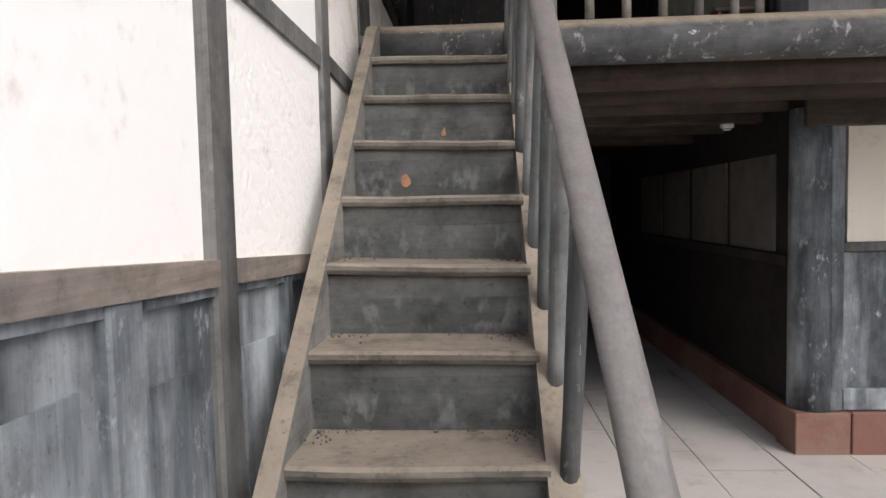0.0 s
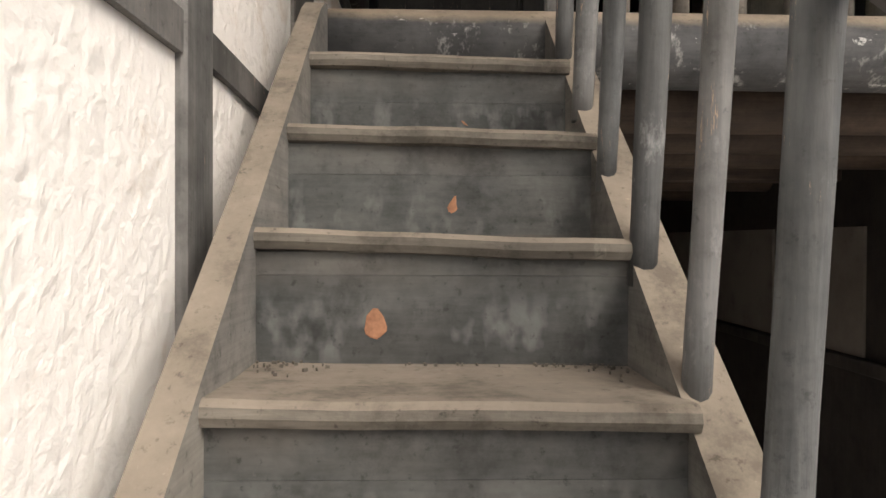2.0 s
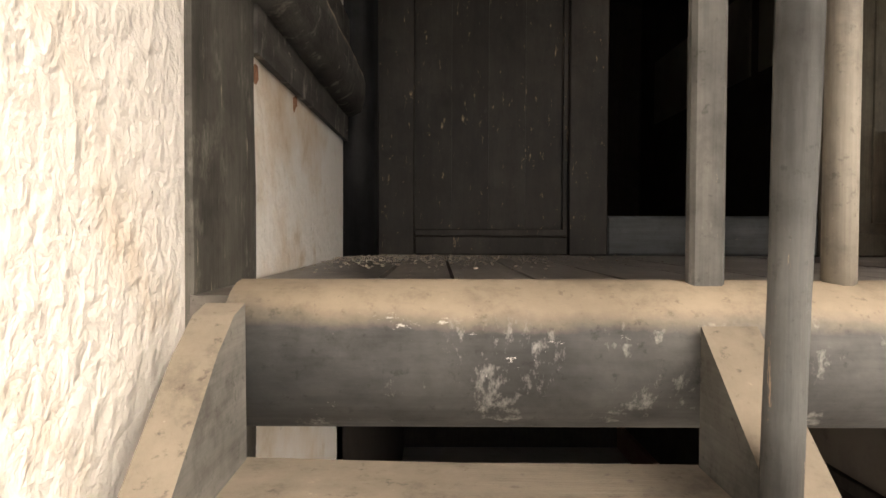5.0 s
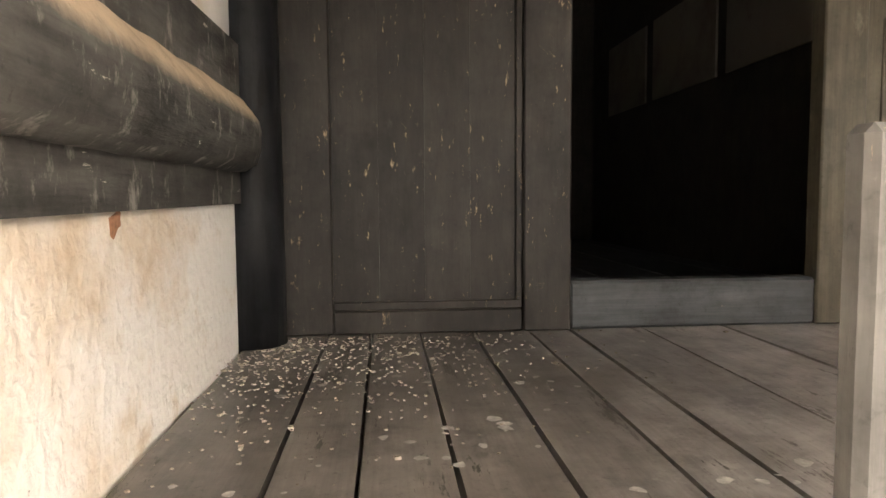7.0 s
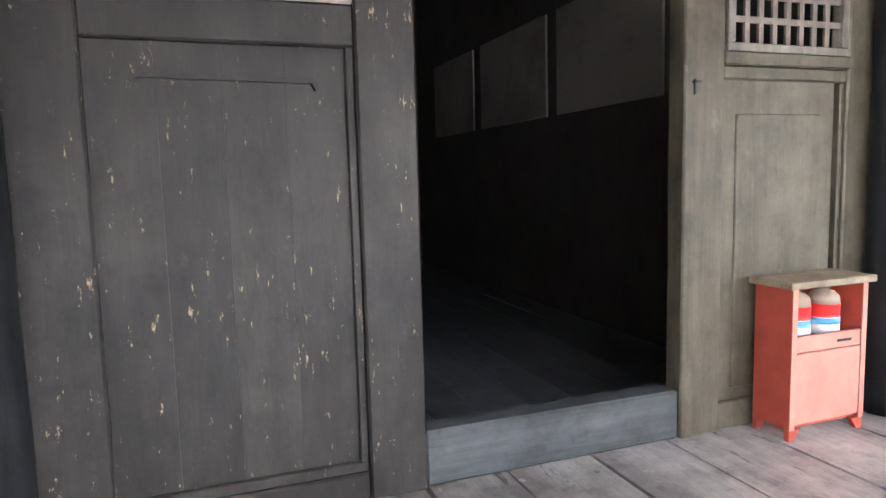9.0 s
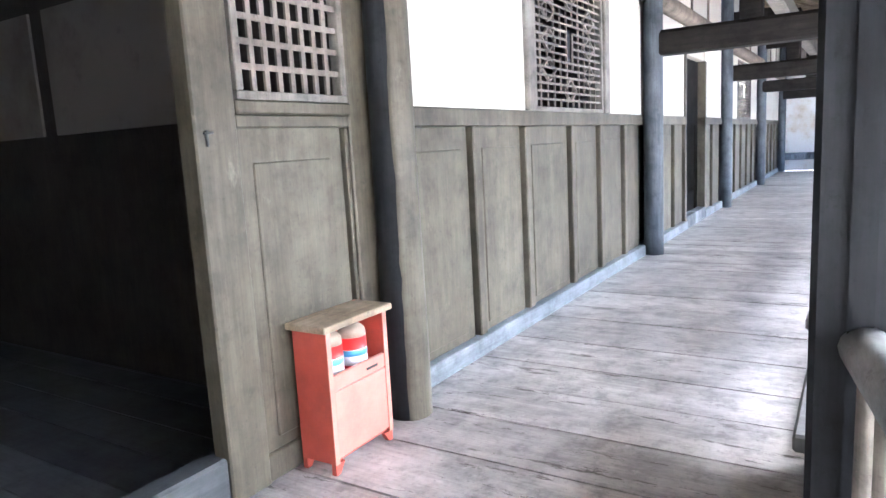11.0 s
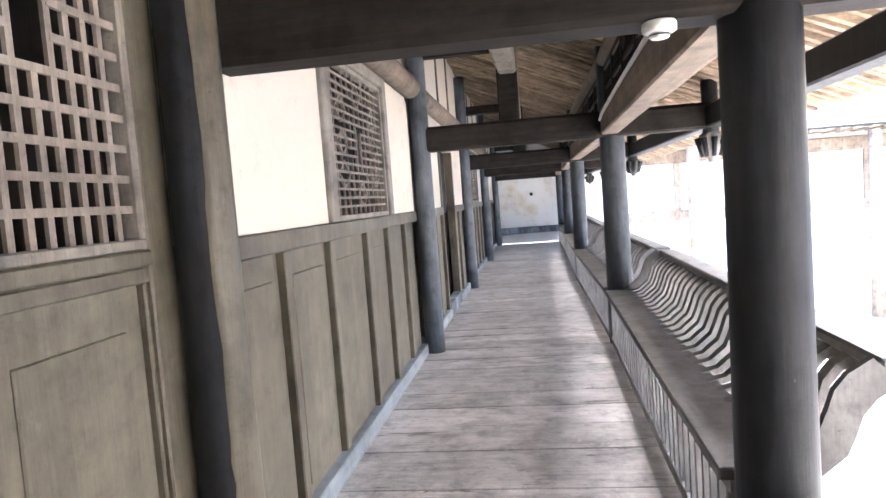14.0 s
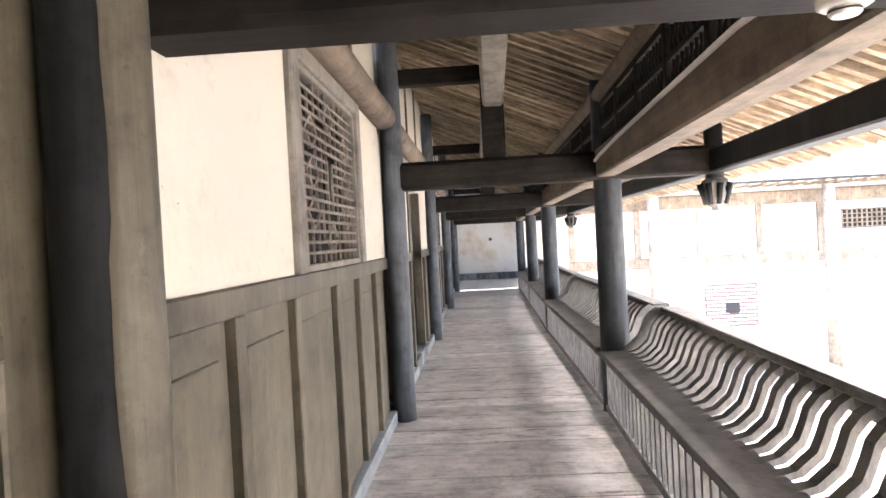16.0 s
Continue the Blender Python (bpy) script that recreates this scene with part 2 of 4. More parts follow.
m_sill = wood("dark_blue_sill_wood", (0.04, 0.045, 0.048), (0.08, 0.088, 0.092), ALONG_X, stain=(0.11, 0.118, 0.122), chip=(0.26, 0.23, 0.19), chips=0.74, rough=0.62)
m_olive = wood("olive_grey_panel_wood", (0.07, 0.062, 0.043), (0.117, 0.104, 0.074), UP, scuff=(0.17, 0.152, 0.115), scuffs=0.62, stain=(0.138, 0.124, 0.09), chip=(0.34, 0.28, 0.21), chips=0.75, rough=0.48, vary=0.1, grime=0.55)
# Columns toned by light: black where backlit, paler blue where skylight falls.
m_column = wood("shade_dark_column_wood", (0.008, 0.0085, 0.0095), (0.019, 0.0205, 0.0225), UP, stain=(0.03, 0.032, 0.035), chip=(0.22, 0.17, 0.13), chips=0.78, spec=0.15, rough=0.5, vary=0.1)
m_bluecol = wood("skylit_blue_column_wood", (0.06, 0.07, 0.082), (0.11, 0.125, 0.143), UP, stain=(0.14, 0.155, 0.172), chip=(0.24, 0.2, 0.16), chips=0.77, rough=0.48, vary=0.1)
m_edge_column = wood("half_lit_edge_column_wood", (0.022, 0.026, 0.031), (0.045, 0.052, 0.06), UP, stain=(0.065, 0.073, 0.083), chip=(0.22, 0.17, 0.13), chips=0.78, spec=0.25, rough=0.48, vary=0.1)
m_beam = wood("dark_beam_wood", (0.012, 0.01, 0.009), (0.03, 0.026, 0.022), ALONG_Y, spec=0.12, rough=0.7, vary=0.1)
m_beamx = wood("brown_long_beam", (0.1, 0.078, 0.057), (0.2, 0.158, 0.12), ALONG_X, stain=(0.25, 0.205, 0.155), rough=0.72, vary=0.1)
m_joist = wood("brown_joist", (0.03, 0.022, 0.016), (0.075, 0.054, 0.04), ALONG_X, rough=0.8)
# trodden darkens the stair-head planks for dirt and for weaker light there
m_floor = wood("grey_floor_plank", (0.26, 0.247, 0.238), (0.5, 0.475, 0.46), (2.2, 0.35, 3), stain=(0.55, 0.525, 0.51), chip=(0.09, 0.077, 0.065), chips=0.655, scuff=(0.48, 0.46, 0.445), scuffs=0.6, rough=0.36, vary=0.18, relief=0.3, spec=0.5, grime=0.8, trodden=(0.34, 0.325, 0.3))
m_slat = wood("grey_bench_wood", (0.1, 0.099, 0.098), (0.18, 0.178, 0.175), (2, 2, 0.6), rough=0.6, vary=0.1)
m_rafter = wood("weathered_rafter", (0.22, 0.165, 0.11), (0.46, 0.36, 0.26), ALONG_Y, rough=0.85, vary=0.4)
m_lattice = wood("brown_grey_lattice_wood", (0.17, 0.145, 0.12), (0.27, 0.235, 0.2), UP, rough=0.75, vary=0.05)
m_frame = wood("pale_frame_wood", (0.17, 0.155, 0.13), (0.28, 0.255, 0.215), UP, stain=(0.24, 0.225, 0.2), chip=(0.16, 0.13, 0.1), chips=0.72, rough=0.65, vary=0.1)
# Near-black base colour stands for the missing light in rooms, passage and rebates.
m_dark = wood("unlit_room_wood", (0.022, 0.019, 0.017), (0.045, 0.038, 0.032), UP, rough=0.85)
m_white = plaster("white_plaster", (0.82, 0.815, 0.795), (0.64, 0.55, 0.42), 0.5, 0.2, 24.0)
m_rough = plaster("rough_patched_plaster", (0.82, 0.80, 0.765), (0.6, 0.49, 0.36), 0.52, 0.6, 34.0)
m_dirt = plain("dark_swept_dirt", (0.095, 0.085, 0.068), 0.95, 0, 0.5, 50.0)
m_patch = plaster("stained_smooth_plaster", (0.85, 0.84, 0.81), (0.62, 0.49, 0.34), 0.53, 0.4, 30.0)
# Plaster darkened in colour for the dim room and passage.
m_dim = plaster("shade_dark_room_plaster", (0.15, 0.132, 0.112), (0.095, 0.08, 0.066), 0.5, 0.2)
m_cream = plaster("cream_plaster", (0.68, 0.63, 0.54), (0.56, 0.475, 0.36), 0.6, 0.25)
m_stone = plaster("grey_stone_paving", (0.46, 0.44, 0.41), (0.37, 0.345, 0.31), 0.5, 0.3, 14.0, 0.8)
m_brick = plaster("worn_red_plinth", (0.2, 0.1, 0.078), (0.24, 0.17, 0.125), 0.46, 0.4, 14.0, 0.85)
m_tile = plain("grey_roof_tile", (0.055, 0.052, 0.05), 0.85, 0, 0.3)
m_red = plain("red_cabinet_paint", (0.40, 0.07, 0.045), 0.5, 0, 0.22, 7.0)
m_redtop = wood("bare_cabinet_top", (0.28, 0.22, 0.15), (0.42, 0.35, 0.25), ALONG_X, chip=(0.5, 0.2, 0.13), chips=0.68, rough=0.75, vary=0.02)
# Cabinet red lightened to pink for the strong light on its front.
m_pink = plain("light_paled_cabinet_front", (0.54, 0.235, 0.18), 0.5, 0, 0.18, 6.0)
m_bottle = plain("red_extinguisher_paint", (0.62, 0.03, 0.03), 0.3, 0, 0.08)
m_shoulder = plain("dusty_extinguisher_neck", (0.33, 0.26, 0.2), 0.7, 0, 0.2)
m_band = plain("white_label", (0.74, 0.76, 0.78), 0.5, 0, 0.04)
m_print = plain("blue_label_print", (0.12, 0.36, 0.62), 0.5, 0, 0.05)
m_plastic = plain("white_plastic", (0.78, 0.77, 0.74), 0.45, 0, 0.04)
m_black = plain("black_metal", (0.03, 0.03, 0.032), 0.5, 0, 0.2)
m_far = plaster("sunlit_far_plaster", (0.82, 0.81, 0.79), (0.66, 0.6, 0.52), 0.62, 0.3)
m_farwood = wood("pale_far_timber", (0.36, 0.28, 0.2), (0.52, 0.42, 0.32), UP, rough=0.8)
m_crumb = plain("pale_crumbs", (0.3, 0.272, 0.225), 0.9, 0, 0.6, 60.0)
m_orange = plain("bare_orange_clay", (0.34, 0.17, 0.095), 0.9, 0, 0.4, 45.0)

# ---- building blocks ----
def box(bm, x0, x1, y0, y1, z0, z1, bevel=0.0, m=None):
    r = bmesh.ops.create_cube(bm, size=1.0, matrix=Matrix.LocRotScale(((x0 + x1) / 2, (y0 + y1) / 2, (z0 + z1) / 2), None, (x1 - x0, y1 - y0, z1 - z0)))
    vs = r["verts"]
    if m:
        bmesh.ops.transform(bm, matrix=m, verts=vs)
    if bevel:
        es = list({e for v in vs for e in v.link_edges})
        bmesh.ops.bevel(bm, geom=es, offset=bevel, segments=1, affect='EDGES', profile=0.5)
    return bm


def tube(bm, p0, p1, r0, r1=None, n=16, wob=0.0, rings=1):
    """A round timber from p0 to p1, with a little unevenness along it."""
    r1 = r0 if r1 is None else r1
    p0, p1 = Vector(p0), Vector(p1)
    q = (p1 - p0).to_track_quat('Z', 'Y')
    last, first = None, None
    for i in range(rings + 1):
        f = i / rings
        ring = []
        for k in range(n):
            a = 2 * math.pi * k / n
            r = r0 + (r1 - r0) * f
            if wob:
                r *= 1 + wob * noise.noise(Vector((math.cos(a) * 0.8, math.sin(a) * 0.8, f * 3)) + p0 * 3)
            ring.append(bm.verts.new(p0.lerp(p1, f) + q @ Vector((r * math.cos(a), r * math.sin(a), 0))))
        if last:
            for k in range(n):
                fc = bm.faces.new((last[k], last[(k + 1) % n], ring[(k + 1) % n], ring[k]))
                fc.smooth = True
        else:
            first = ring
        last = ring
    bm.faces.new(first[::-1])
    bm.faces.new(last)
    return bm


def prism(bm, pts, axis, a, b):
    """A polygon drawn in the plane across the axis, pulled from a to b."""
    def at(p, c):
        return {'x': (c, p[0], p[1]), 'y': (p[0], c, p[1]), 'z': (p[0], p[1], c)}[axis]
    lo, hi = [bm.verts.new(at(p, a)) for p in pts], [bm.verts.new(at(p, b)) for p in pts]
    n = len(pts)
    for k in range(n):
        bm.faces.new((lo[k], lo[(k + 1) % n], hi[(k + 1) % n], hi[k]))
    bm.faces.new(lo[::-1])
    bm.faces.new(hi)
    return bm


def lathe(bm, profile, x, y, n=16):
    rings = [[bm.verts.new((x + r * math.cos(2 * math.pi * k / n), y + r * math.sin(2 * math.pi * k / n), z)) for k in range(n)] for r, z in profile]
    for a, b in zip(rings, rings[1:]):
        for k in range(n):
            f = bm.faces.new((a[k], a[(k + 1) % n], b[(k + 1) % n], b[k]))
            f.smooth = True
    bm.faces.new(rings[0][::-1])
    bm.faces.new(rings[-1])
    return bm


def bar(bm, a, b, w, d, flat='y'):
    """A straight thin stick in a wall's plane from a to b (x, z), w wide, centred on depth d = (y0, y1)."""
    (ax, az), (bx, bz) = a, b
    L = math.hypot(bx - ax, bz - az)
    ux, uz = (bx - ax) / L, (bz - az) / L
    px, pz = -uz * w / 2, ux * w / 2
    prism(bm, [(ax + px, az + pz), (ax - px, az - pz), (bx - px, bz - pz), (bx + px, bz + pz)], 'y', d[0], d[1])


def cut_long(bm, cuts, axis=0):
    """Cuts the long edges that run along an axis, so that they can be made uneven."""
    es = [e for e in bm.edges if abs(e.verts[0].co[axis] - e.verts[1].co[axis]) > 0.2 and sum(abs(e.verts[0].co[q] - e.verts[1].co[q]) for q in range(3) if q != axis) < 0.02]
    bmesh.ops.subdivide_edges(bm, edges=es, cuts=cuts, use_grid_fill=True)


def mesh_of(name, bm, mat):
    bmesh.ops.recalc_face_normals(bm, faces=bm.faces)
    bmesh.ops.scale(bm, vec=(UNIT, UNIT, UNIT), verts=bm.verts)
    me = bpy.data.meshes.new(name)
    bm.to_mesh(me)
    bm.free()
    me.materials.append(mat)
    return me


def part(name, bm, mat, parent=None, label=""):
    ob = new(name, mesh_of(name, bm, mat))
    if parent:
        ob.parent = parent
    if label:
        tagged(ob, label)
    return ob


def thing(name, label, category, group="", at=(0, 0, 0)):
    ob = new(name)
    ob.empty_display_size = 0.1
    return tagged(ob, label, category, group)


def structure(name, bm, mat, label, category="wall"):
    return tagged(part(name, bm, mat), label, category, kind="structure")


def B(*a, **k):
    return box(bmesh.new(), *a, **k)


H = 2.4                     # upper floor
XW = -0.34                  # face of the wall beside the stairs
YW = 1.975                  # face of the upper wall behind the gallery
XG = -0.345                 # face of the same wall in the gallery
RUN, RISE = 0.238, 0.2


def nose_y(i):
    return -0.31 - RUN * (11 - i)


# ---- ground and lower storey ----
bm = B(-120, 120, -120, 120, -0.4, -0.03)
structure("ground", bm, m_stone, "grey trodden stone ground of the courtyard", "ground")

bm = bmesh.new()
box(bm, XW - 0.3, XW, -14, 0.1, -0.03, 5.6)
box(bm, XG - 0.3, XG, 0.1, 1.76, -0.03, 5.6)
structure("wall_west", bm, m_white, "white plastered timber-framed wall beside the stairs", "wall")
wall_w = bpy.data.objects["wall_west"]
# rough patched plaster fields between the timbers
part("plaster_field", B(XW - 0.02, XW + 0.004, -0.63, 0.09, 2.145, 3.4), m_rough, wall_w)
part("plaster_field", B(XW - 0.02, XW + 0.004, -0.63, 0.09, 1.5, 2.08), m_rough, wall_w)
part("plaster_field", B(XW - 0.02, XW + 0.003, -1.687, -0.765, 1.42, 2.08), m_patch, wall_w)
part("plaster_field", B(XG - 0.02, XG + 0.004, 0.44, 1.72, H, 2.86), m_patch, wall_w)
# posts and beams of the frame
part("wall_post", B(XW - 0.1, XW + 0.025, -1.813, -1.687, 0, 4.4, bevel=0.008), m_post, wall_w, "grey weathered timber post")
part("wall_post", B(XW - 0.1, XW + 0.02, -0.765, -0.63, 1.0, 4.4, bevel=0.008), m_post, wall_w, "grey weathered timber post")
bm = bmesh.new()
prism(bm, [(-1.687, 2.125), (-1.687, 2.065), (-0.765, 2.07), (-0.765, 2.135)], 'x', XW - 0.08, XW + 0.016)
part("wall_beam", bm, m_post, wall_w)
bm = bmesh.new()
prism(bm, [(-0.63, 2.145), (-0.63, 2.085), (-0.02, 2.06), (-0.02, 2.13)], 'x', XW - 0.08, XW + 0.016)
part("wall_beam", bm, m_post, wall_w)


# rail slope set to fit the camera's view
def rail_z(y):
    return 1.457 - 0.053 * (y + 1.68)


for ya, yb in ((-4.2, -1.813), (-1.687, -1.08)):
    bm = bmesh.new()
    prism(bm, [(ya, rail_z(ya)), (ya, rail_z(ya) - 0.055), (yb, rail_z(yb) - 0.055), (yb, rail_z(yb))], 'x', XW - 0.05, XW + 0.035)
    part("dado_rail", bm, m_rail, wall_w, "worn grey-brown dado rail, sloped to fit the view")
    bm = bmesh.new()
    prism(bm, [(ya, rail_z(ya) - 0.055), (ya, rail_z(ya) - 0.075), (yb, rail_z(yb) - 0.075), (yb, rail_z(yb) - 0.055)], 'x', XW - 0.05, XW + 0.022)
    part("rail_moulding", bm, m_blue, wall_w)
for ya, yb in ((-4.2, -2.22), (-2.12, -1.813), (-1.687, -1.33), (-1.28, -0.85)):
    bm = bmesh.new()
    prism(bm, [(ya, 0.05), (yb, 0.05), (yb, rail_z(yb) - 0.078), (ya, rail_z(ya) - 0.078)], 'x', XW - 0.05, XW + 0.006)
    p = part("dado_panel", bm, m_blue, wall_w, "streaked blue-grey painted panel")
    bm = bmesh.new()
    zt = rail_z((ya + yb) / 2) - 0.2
    prism(bm, [(ya + 0.05, 0.2), (yb - 0.05, 0.2), (yb - 0.05, zt - 0.02), (ya + 0.05, zt)], 'x', XW + 0.004, XW + 0.012)
    part("raised_field", bm, m_blue, wall_w)
for y in (-2.17, -1.305):
    part("panel_stile", B(XW - 0.05, XW + 0.03, y - 0.05 if y < -2 else y - 0.025, y + 0.05 if y < -2 else y + 0.025, 0, rail_z(y) - 0.05, bevel=0.006), m_blue, wall_w)
# broken patches of bare clay along the plaster edges
rnd = random.Random(3)
for y, z, s in ((0.86, 2.825, 0.026), (0.475, 2.81, 0.03), (0.455, 2.5, 0.016)):
    bm = bmesh.new()
    bmesh.ops.create_icosphere(bm, subdivisions=2, radius=s, matrix=Matrix.LocRotScale(((XG if y > 0.1 else XW) + 0.003, y, z), None, (0.16, 0.6, 0.8)))
    for v in bm.verts:
        v.co.y += 1.1 * s * noise.noise(v.co * 45)
        v.co.z += 1.1 * s * noise.noise(v.co * 38 + Vector((3, 0, 0)))
    part("bare_patch", bm, m_orange, wall_w, "bare orange clay where the plaster fell")

# upper part of this wall in the gallery: flat beam, log and band
bm = bmesh.new()
prism(bm, [(0.44, 2.84), (0.44, 2.955), (1.78, 2.965), (1.78, 2.852)], 'x', XG - 0.05, XG + 0.02)
part("flat_beam", bm, m_log, wall_w, "dark adzed flat beam")
bm = bmesh.new()
shape = [(-0.03, -0.125), (0.04, -0.122), (0.078, -0.1), (0.092, -0.06), (0.094, 0.0), (0.086, 0.03), (0.066, 0.06), (0.035, 0.095), (0.0, 0.118), (-0.03, 0.122)]
n = len(shape)
rings = []
for q in range(25):
    f = q / 24
    end = max(0.0, (f - 0.93) / 0.07)
    k1 = math.sqrt(max(0.0, 1 - end * end)) * 0.75 + 0.25
    wob = 0.006 * noise.noise(Vector((f * 9, 2, 1)))
    rings.append([bm.verts.new((XG + (px + 0.02) * k1 - 0.02 + wob + 0.004 * noise.noise(Vector((f * 30, pz * 40, 4))), 0.0 + f * 1.83, 3.055 + 0.012 * f + pz * (0.8 + 0.2 * k1) + wob)) for px, pz in shape])
for a, b in zip(rings, rings[1:]):
    for k in range(n):
        bm.faces.new((a[k], a[(k + 1) % n], b[(k + 1) % n], b[k])).smooth = True
bm.faces.new(rings[0])
bm.faces.new(rings[-1][::-1])
part("log_beam", bm, m_log, wall_w, "thick dark log with tan dust on top")
bm = bmesh.new()
prism(bm, [(0.44, 3.14), (0.44, 3.285), (1.78, 3.325), (1.78, 3.16)], 'x', XG - 0.05, XG + 0.025)
part("upper_band", bm, m_log, wall_w)

# columns that stand in or before the walls
def column(x, y, z0, z1, r, mat, label, seg=20, lean=0.0):
    bm = tube(bmesh.new(), (x, y, z0), (x, y + lean, z1), r * 1.03, r * 0.93, seg, 0.05, 8)
    ob = part("column", bm, mat)
    return tagged(ob, label, "column", "timber columns of the gallery")


bm = B(XG - 0.1, XG + 0.014, 0.1, 0.447, 0, 5.0, bevel=0.006)
cut_long(bm, 30, 2)
for v in bm.verts:
    v.co.y += 0.009 * noise.noise(Vector((v.co.z * 5, v.co.y * 9, 1))) * (1 if v.co.y > 0.3 else 0)
    v.co.x += 0.006 * noise.noise(Vector((v.co.z * 3, v.co.y * 7, 6)))
tagged(part("column", bm, m_oldpost), "wide grey weathered flat post beside the stair head", "column", "timber columns of the gallery")
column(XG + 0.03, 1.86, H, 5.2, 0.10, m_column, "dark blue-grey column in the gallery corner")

# lower right room: corner post, plinth, front wall, side wall
bm = bmesh.new()
box(bm, 2.47, 7.0, 1.02, 1.20, 1.30, 2.0)
structure("wall_lower_front", bm, m_cream, "cream plastered wall above a blue-grey dado", "wall")
lf = bpy.data.objects["wall_lower_front"]
part("dado_board", B(2.44, 7.0, 1.015, 1.20, 0.40, 1.24), m_blue, lf, "streaked blue-grey dado boards")
part("dado_cap", B(2.44, 7.0, 0.995, 1.20, 1.24, 1.30, bevel=0.006), m_post, lf)
part("frame_stile", B(2.36, 2.44, 0.99, 1.20, 0.26, 2.06, bevel=0.006), m_blue, lf)
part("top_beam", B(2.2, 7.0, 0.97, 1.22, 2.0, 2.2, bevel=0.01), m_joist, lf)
part("sill_beam", B(2.44, 7.0, 0.985, 1.20, 0.265, 0.40, bevel=0.006), m_blue, lf)
for k in range(10):
    part("plinth_block", B(2.14 + k * 0.34, 2.47 + k * 0.34, 0.95, 1.22, -0.03, 0.26, bevel=0.006), m_brick, lf)
ob = part("column", tube(bmesh.new(), (2.285, 1.09, 0.26), (2.285, 1.09, 2.12), 0.128, 0.12, 20, 0.04, 6), m_blue)
tagged(ob, "blue-grey streaked round corner column on a brick plinth", "column")
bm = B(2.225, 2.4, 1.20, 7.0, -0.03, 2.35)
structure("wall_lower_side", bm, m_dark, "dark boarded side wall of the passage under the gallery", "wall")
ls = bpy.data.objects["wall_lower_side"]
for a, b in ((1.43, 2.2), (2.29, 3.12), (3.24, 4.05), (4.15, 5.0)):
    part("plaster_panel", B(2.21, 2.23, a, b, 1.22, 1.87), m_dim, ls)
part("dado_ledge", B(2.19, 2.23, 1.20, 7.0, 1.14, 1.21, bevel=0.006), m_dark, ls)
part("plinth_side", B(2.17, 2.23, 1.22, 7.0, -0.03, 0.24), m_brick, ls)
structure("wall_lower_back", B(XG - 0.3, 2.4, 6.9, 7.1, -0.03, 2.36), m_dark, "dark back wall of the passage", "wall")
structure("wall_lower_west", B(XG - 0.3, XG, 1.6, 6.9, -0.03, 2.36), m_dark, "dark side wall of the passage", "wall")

# edge beam and joists under the gallery floor
bm = tube(bmesh.new(), (-0.25, 0.075, 2.322), (7.2, 0.075, 2.322), 0.104, 0.106, 24, 0.05, 24)
ob = part("edge_beam", bm, m_edge)
tagged(ob, "dark round edge beam with white drips carrying the gallery floor", "beam")
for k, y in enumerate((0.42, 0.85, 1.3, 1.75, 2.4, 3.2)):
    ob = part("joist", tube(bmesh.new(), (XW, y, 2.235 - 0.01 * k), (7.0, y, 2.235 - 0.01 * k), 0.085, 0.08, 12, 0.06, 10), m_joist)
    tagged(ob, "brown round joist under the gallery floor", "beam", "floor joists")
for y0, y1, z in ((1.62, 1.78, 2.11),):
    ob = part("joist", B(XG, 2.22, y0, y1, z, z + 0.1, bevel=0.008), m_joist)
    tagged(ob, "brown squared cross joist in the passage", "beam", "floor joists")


def smoke_detector(x, y, z):
    t = thing("smoke_detector", "white round plastic smoke detector under a beam", "smoke detector", "smoke detectors")
    part("base", lathe(bmesh.new(), [(0.044, z), (0.047, z - 0.006), (0.047, z - 0.026), (0.039, z - 0.031)], x, y, 24), m_plastic, t)
    part("sensor_cap", lathe(bmesh.new(), [(0.027, z - 0.031), (0.028, z - 0.041), (0.023, z - 0.046)], x, y, 20), m_plastic, t)
    part("sensor_slot", lathe(bmesh.new(), [(0.0286, z - 0.035), (0.0286, z - 0.039)], x, y, 20), m_black, t)
    return t


smoke_detector(2.0, 1.70, 2.112)

# ---- stairs ----
stairs = thing("staircase", "steep dusty wooden staircase with grey risers and a worn handrail", "staircase")
for i in range(1, 12):
    y, z = nose_y(i), RISE * i
    bm = bmesh.new()
    w = 0.014 * math.sin(i * 2.1)
    prism(bm, [(y + 0.012, z), (y + 0.002, z - 0.008), (y, z - 0.02), (y + 0.006, z - 0.032), (y + 0.03, z - 0.036), (y + RUN + 0.046, z - 0.036), (y + RUN + 0.046, z - 0.002), (y + 0.15, z - 0.004)], 'x', -0.222, 0.366)
    cut_long(bm, 14)
    for v in bm.verts:
        front = v.co.y < y + 0.05
        wear = noise.noise(Vector((v.co.x * 14, i * 5.1, v.co.z * 30))) if front else 0
        v.co.y += max(-0.2, wear) * 0.0035
        v.co.z += (0.002 * noise.noise(Vector((v.co.x * 9, i * 2.7, v.co.z * 9))) if front else 0)
        v.co.z += 0.006 * noise.noise(Vector((v.co.x * 2, i * 3.3, 0))) - 0.012 * (v.co.x - 0.07) / 0.32 * (0.5 + w * 10)
        v.co.y += 0.004 * math.sin(v.co.x * 9 + i)
    part("tread", bm, m_tread, stairs, "dusty worn tread with a rounded nosing")
    if i > 0:
        seam = z - 0.03 - (0.055 + 0.02 * math.sin(i * 1.9))
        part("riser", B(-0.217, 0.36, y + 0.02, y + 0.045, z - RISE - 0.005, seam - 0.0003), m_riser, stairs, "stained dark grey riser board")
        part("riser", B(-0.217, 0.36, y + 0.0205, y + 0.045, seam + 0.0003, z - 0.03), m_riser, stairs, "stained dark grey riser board")
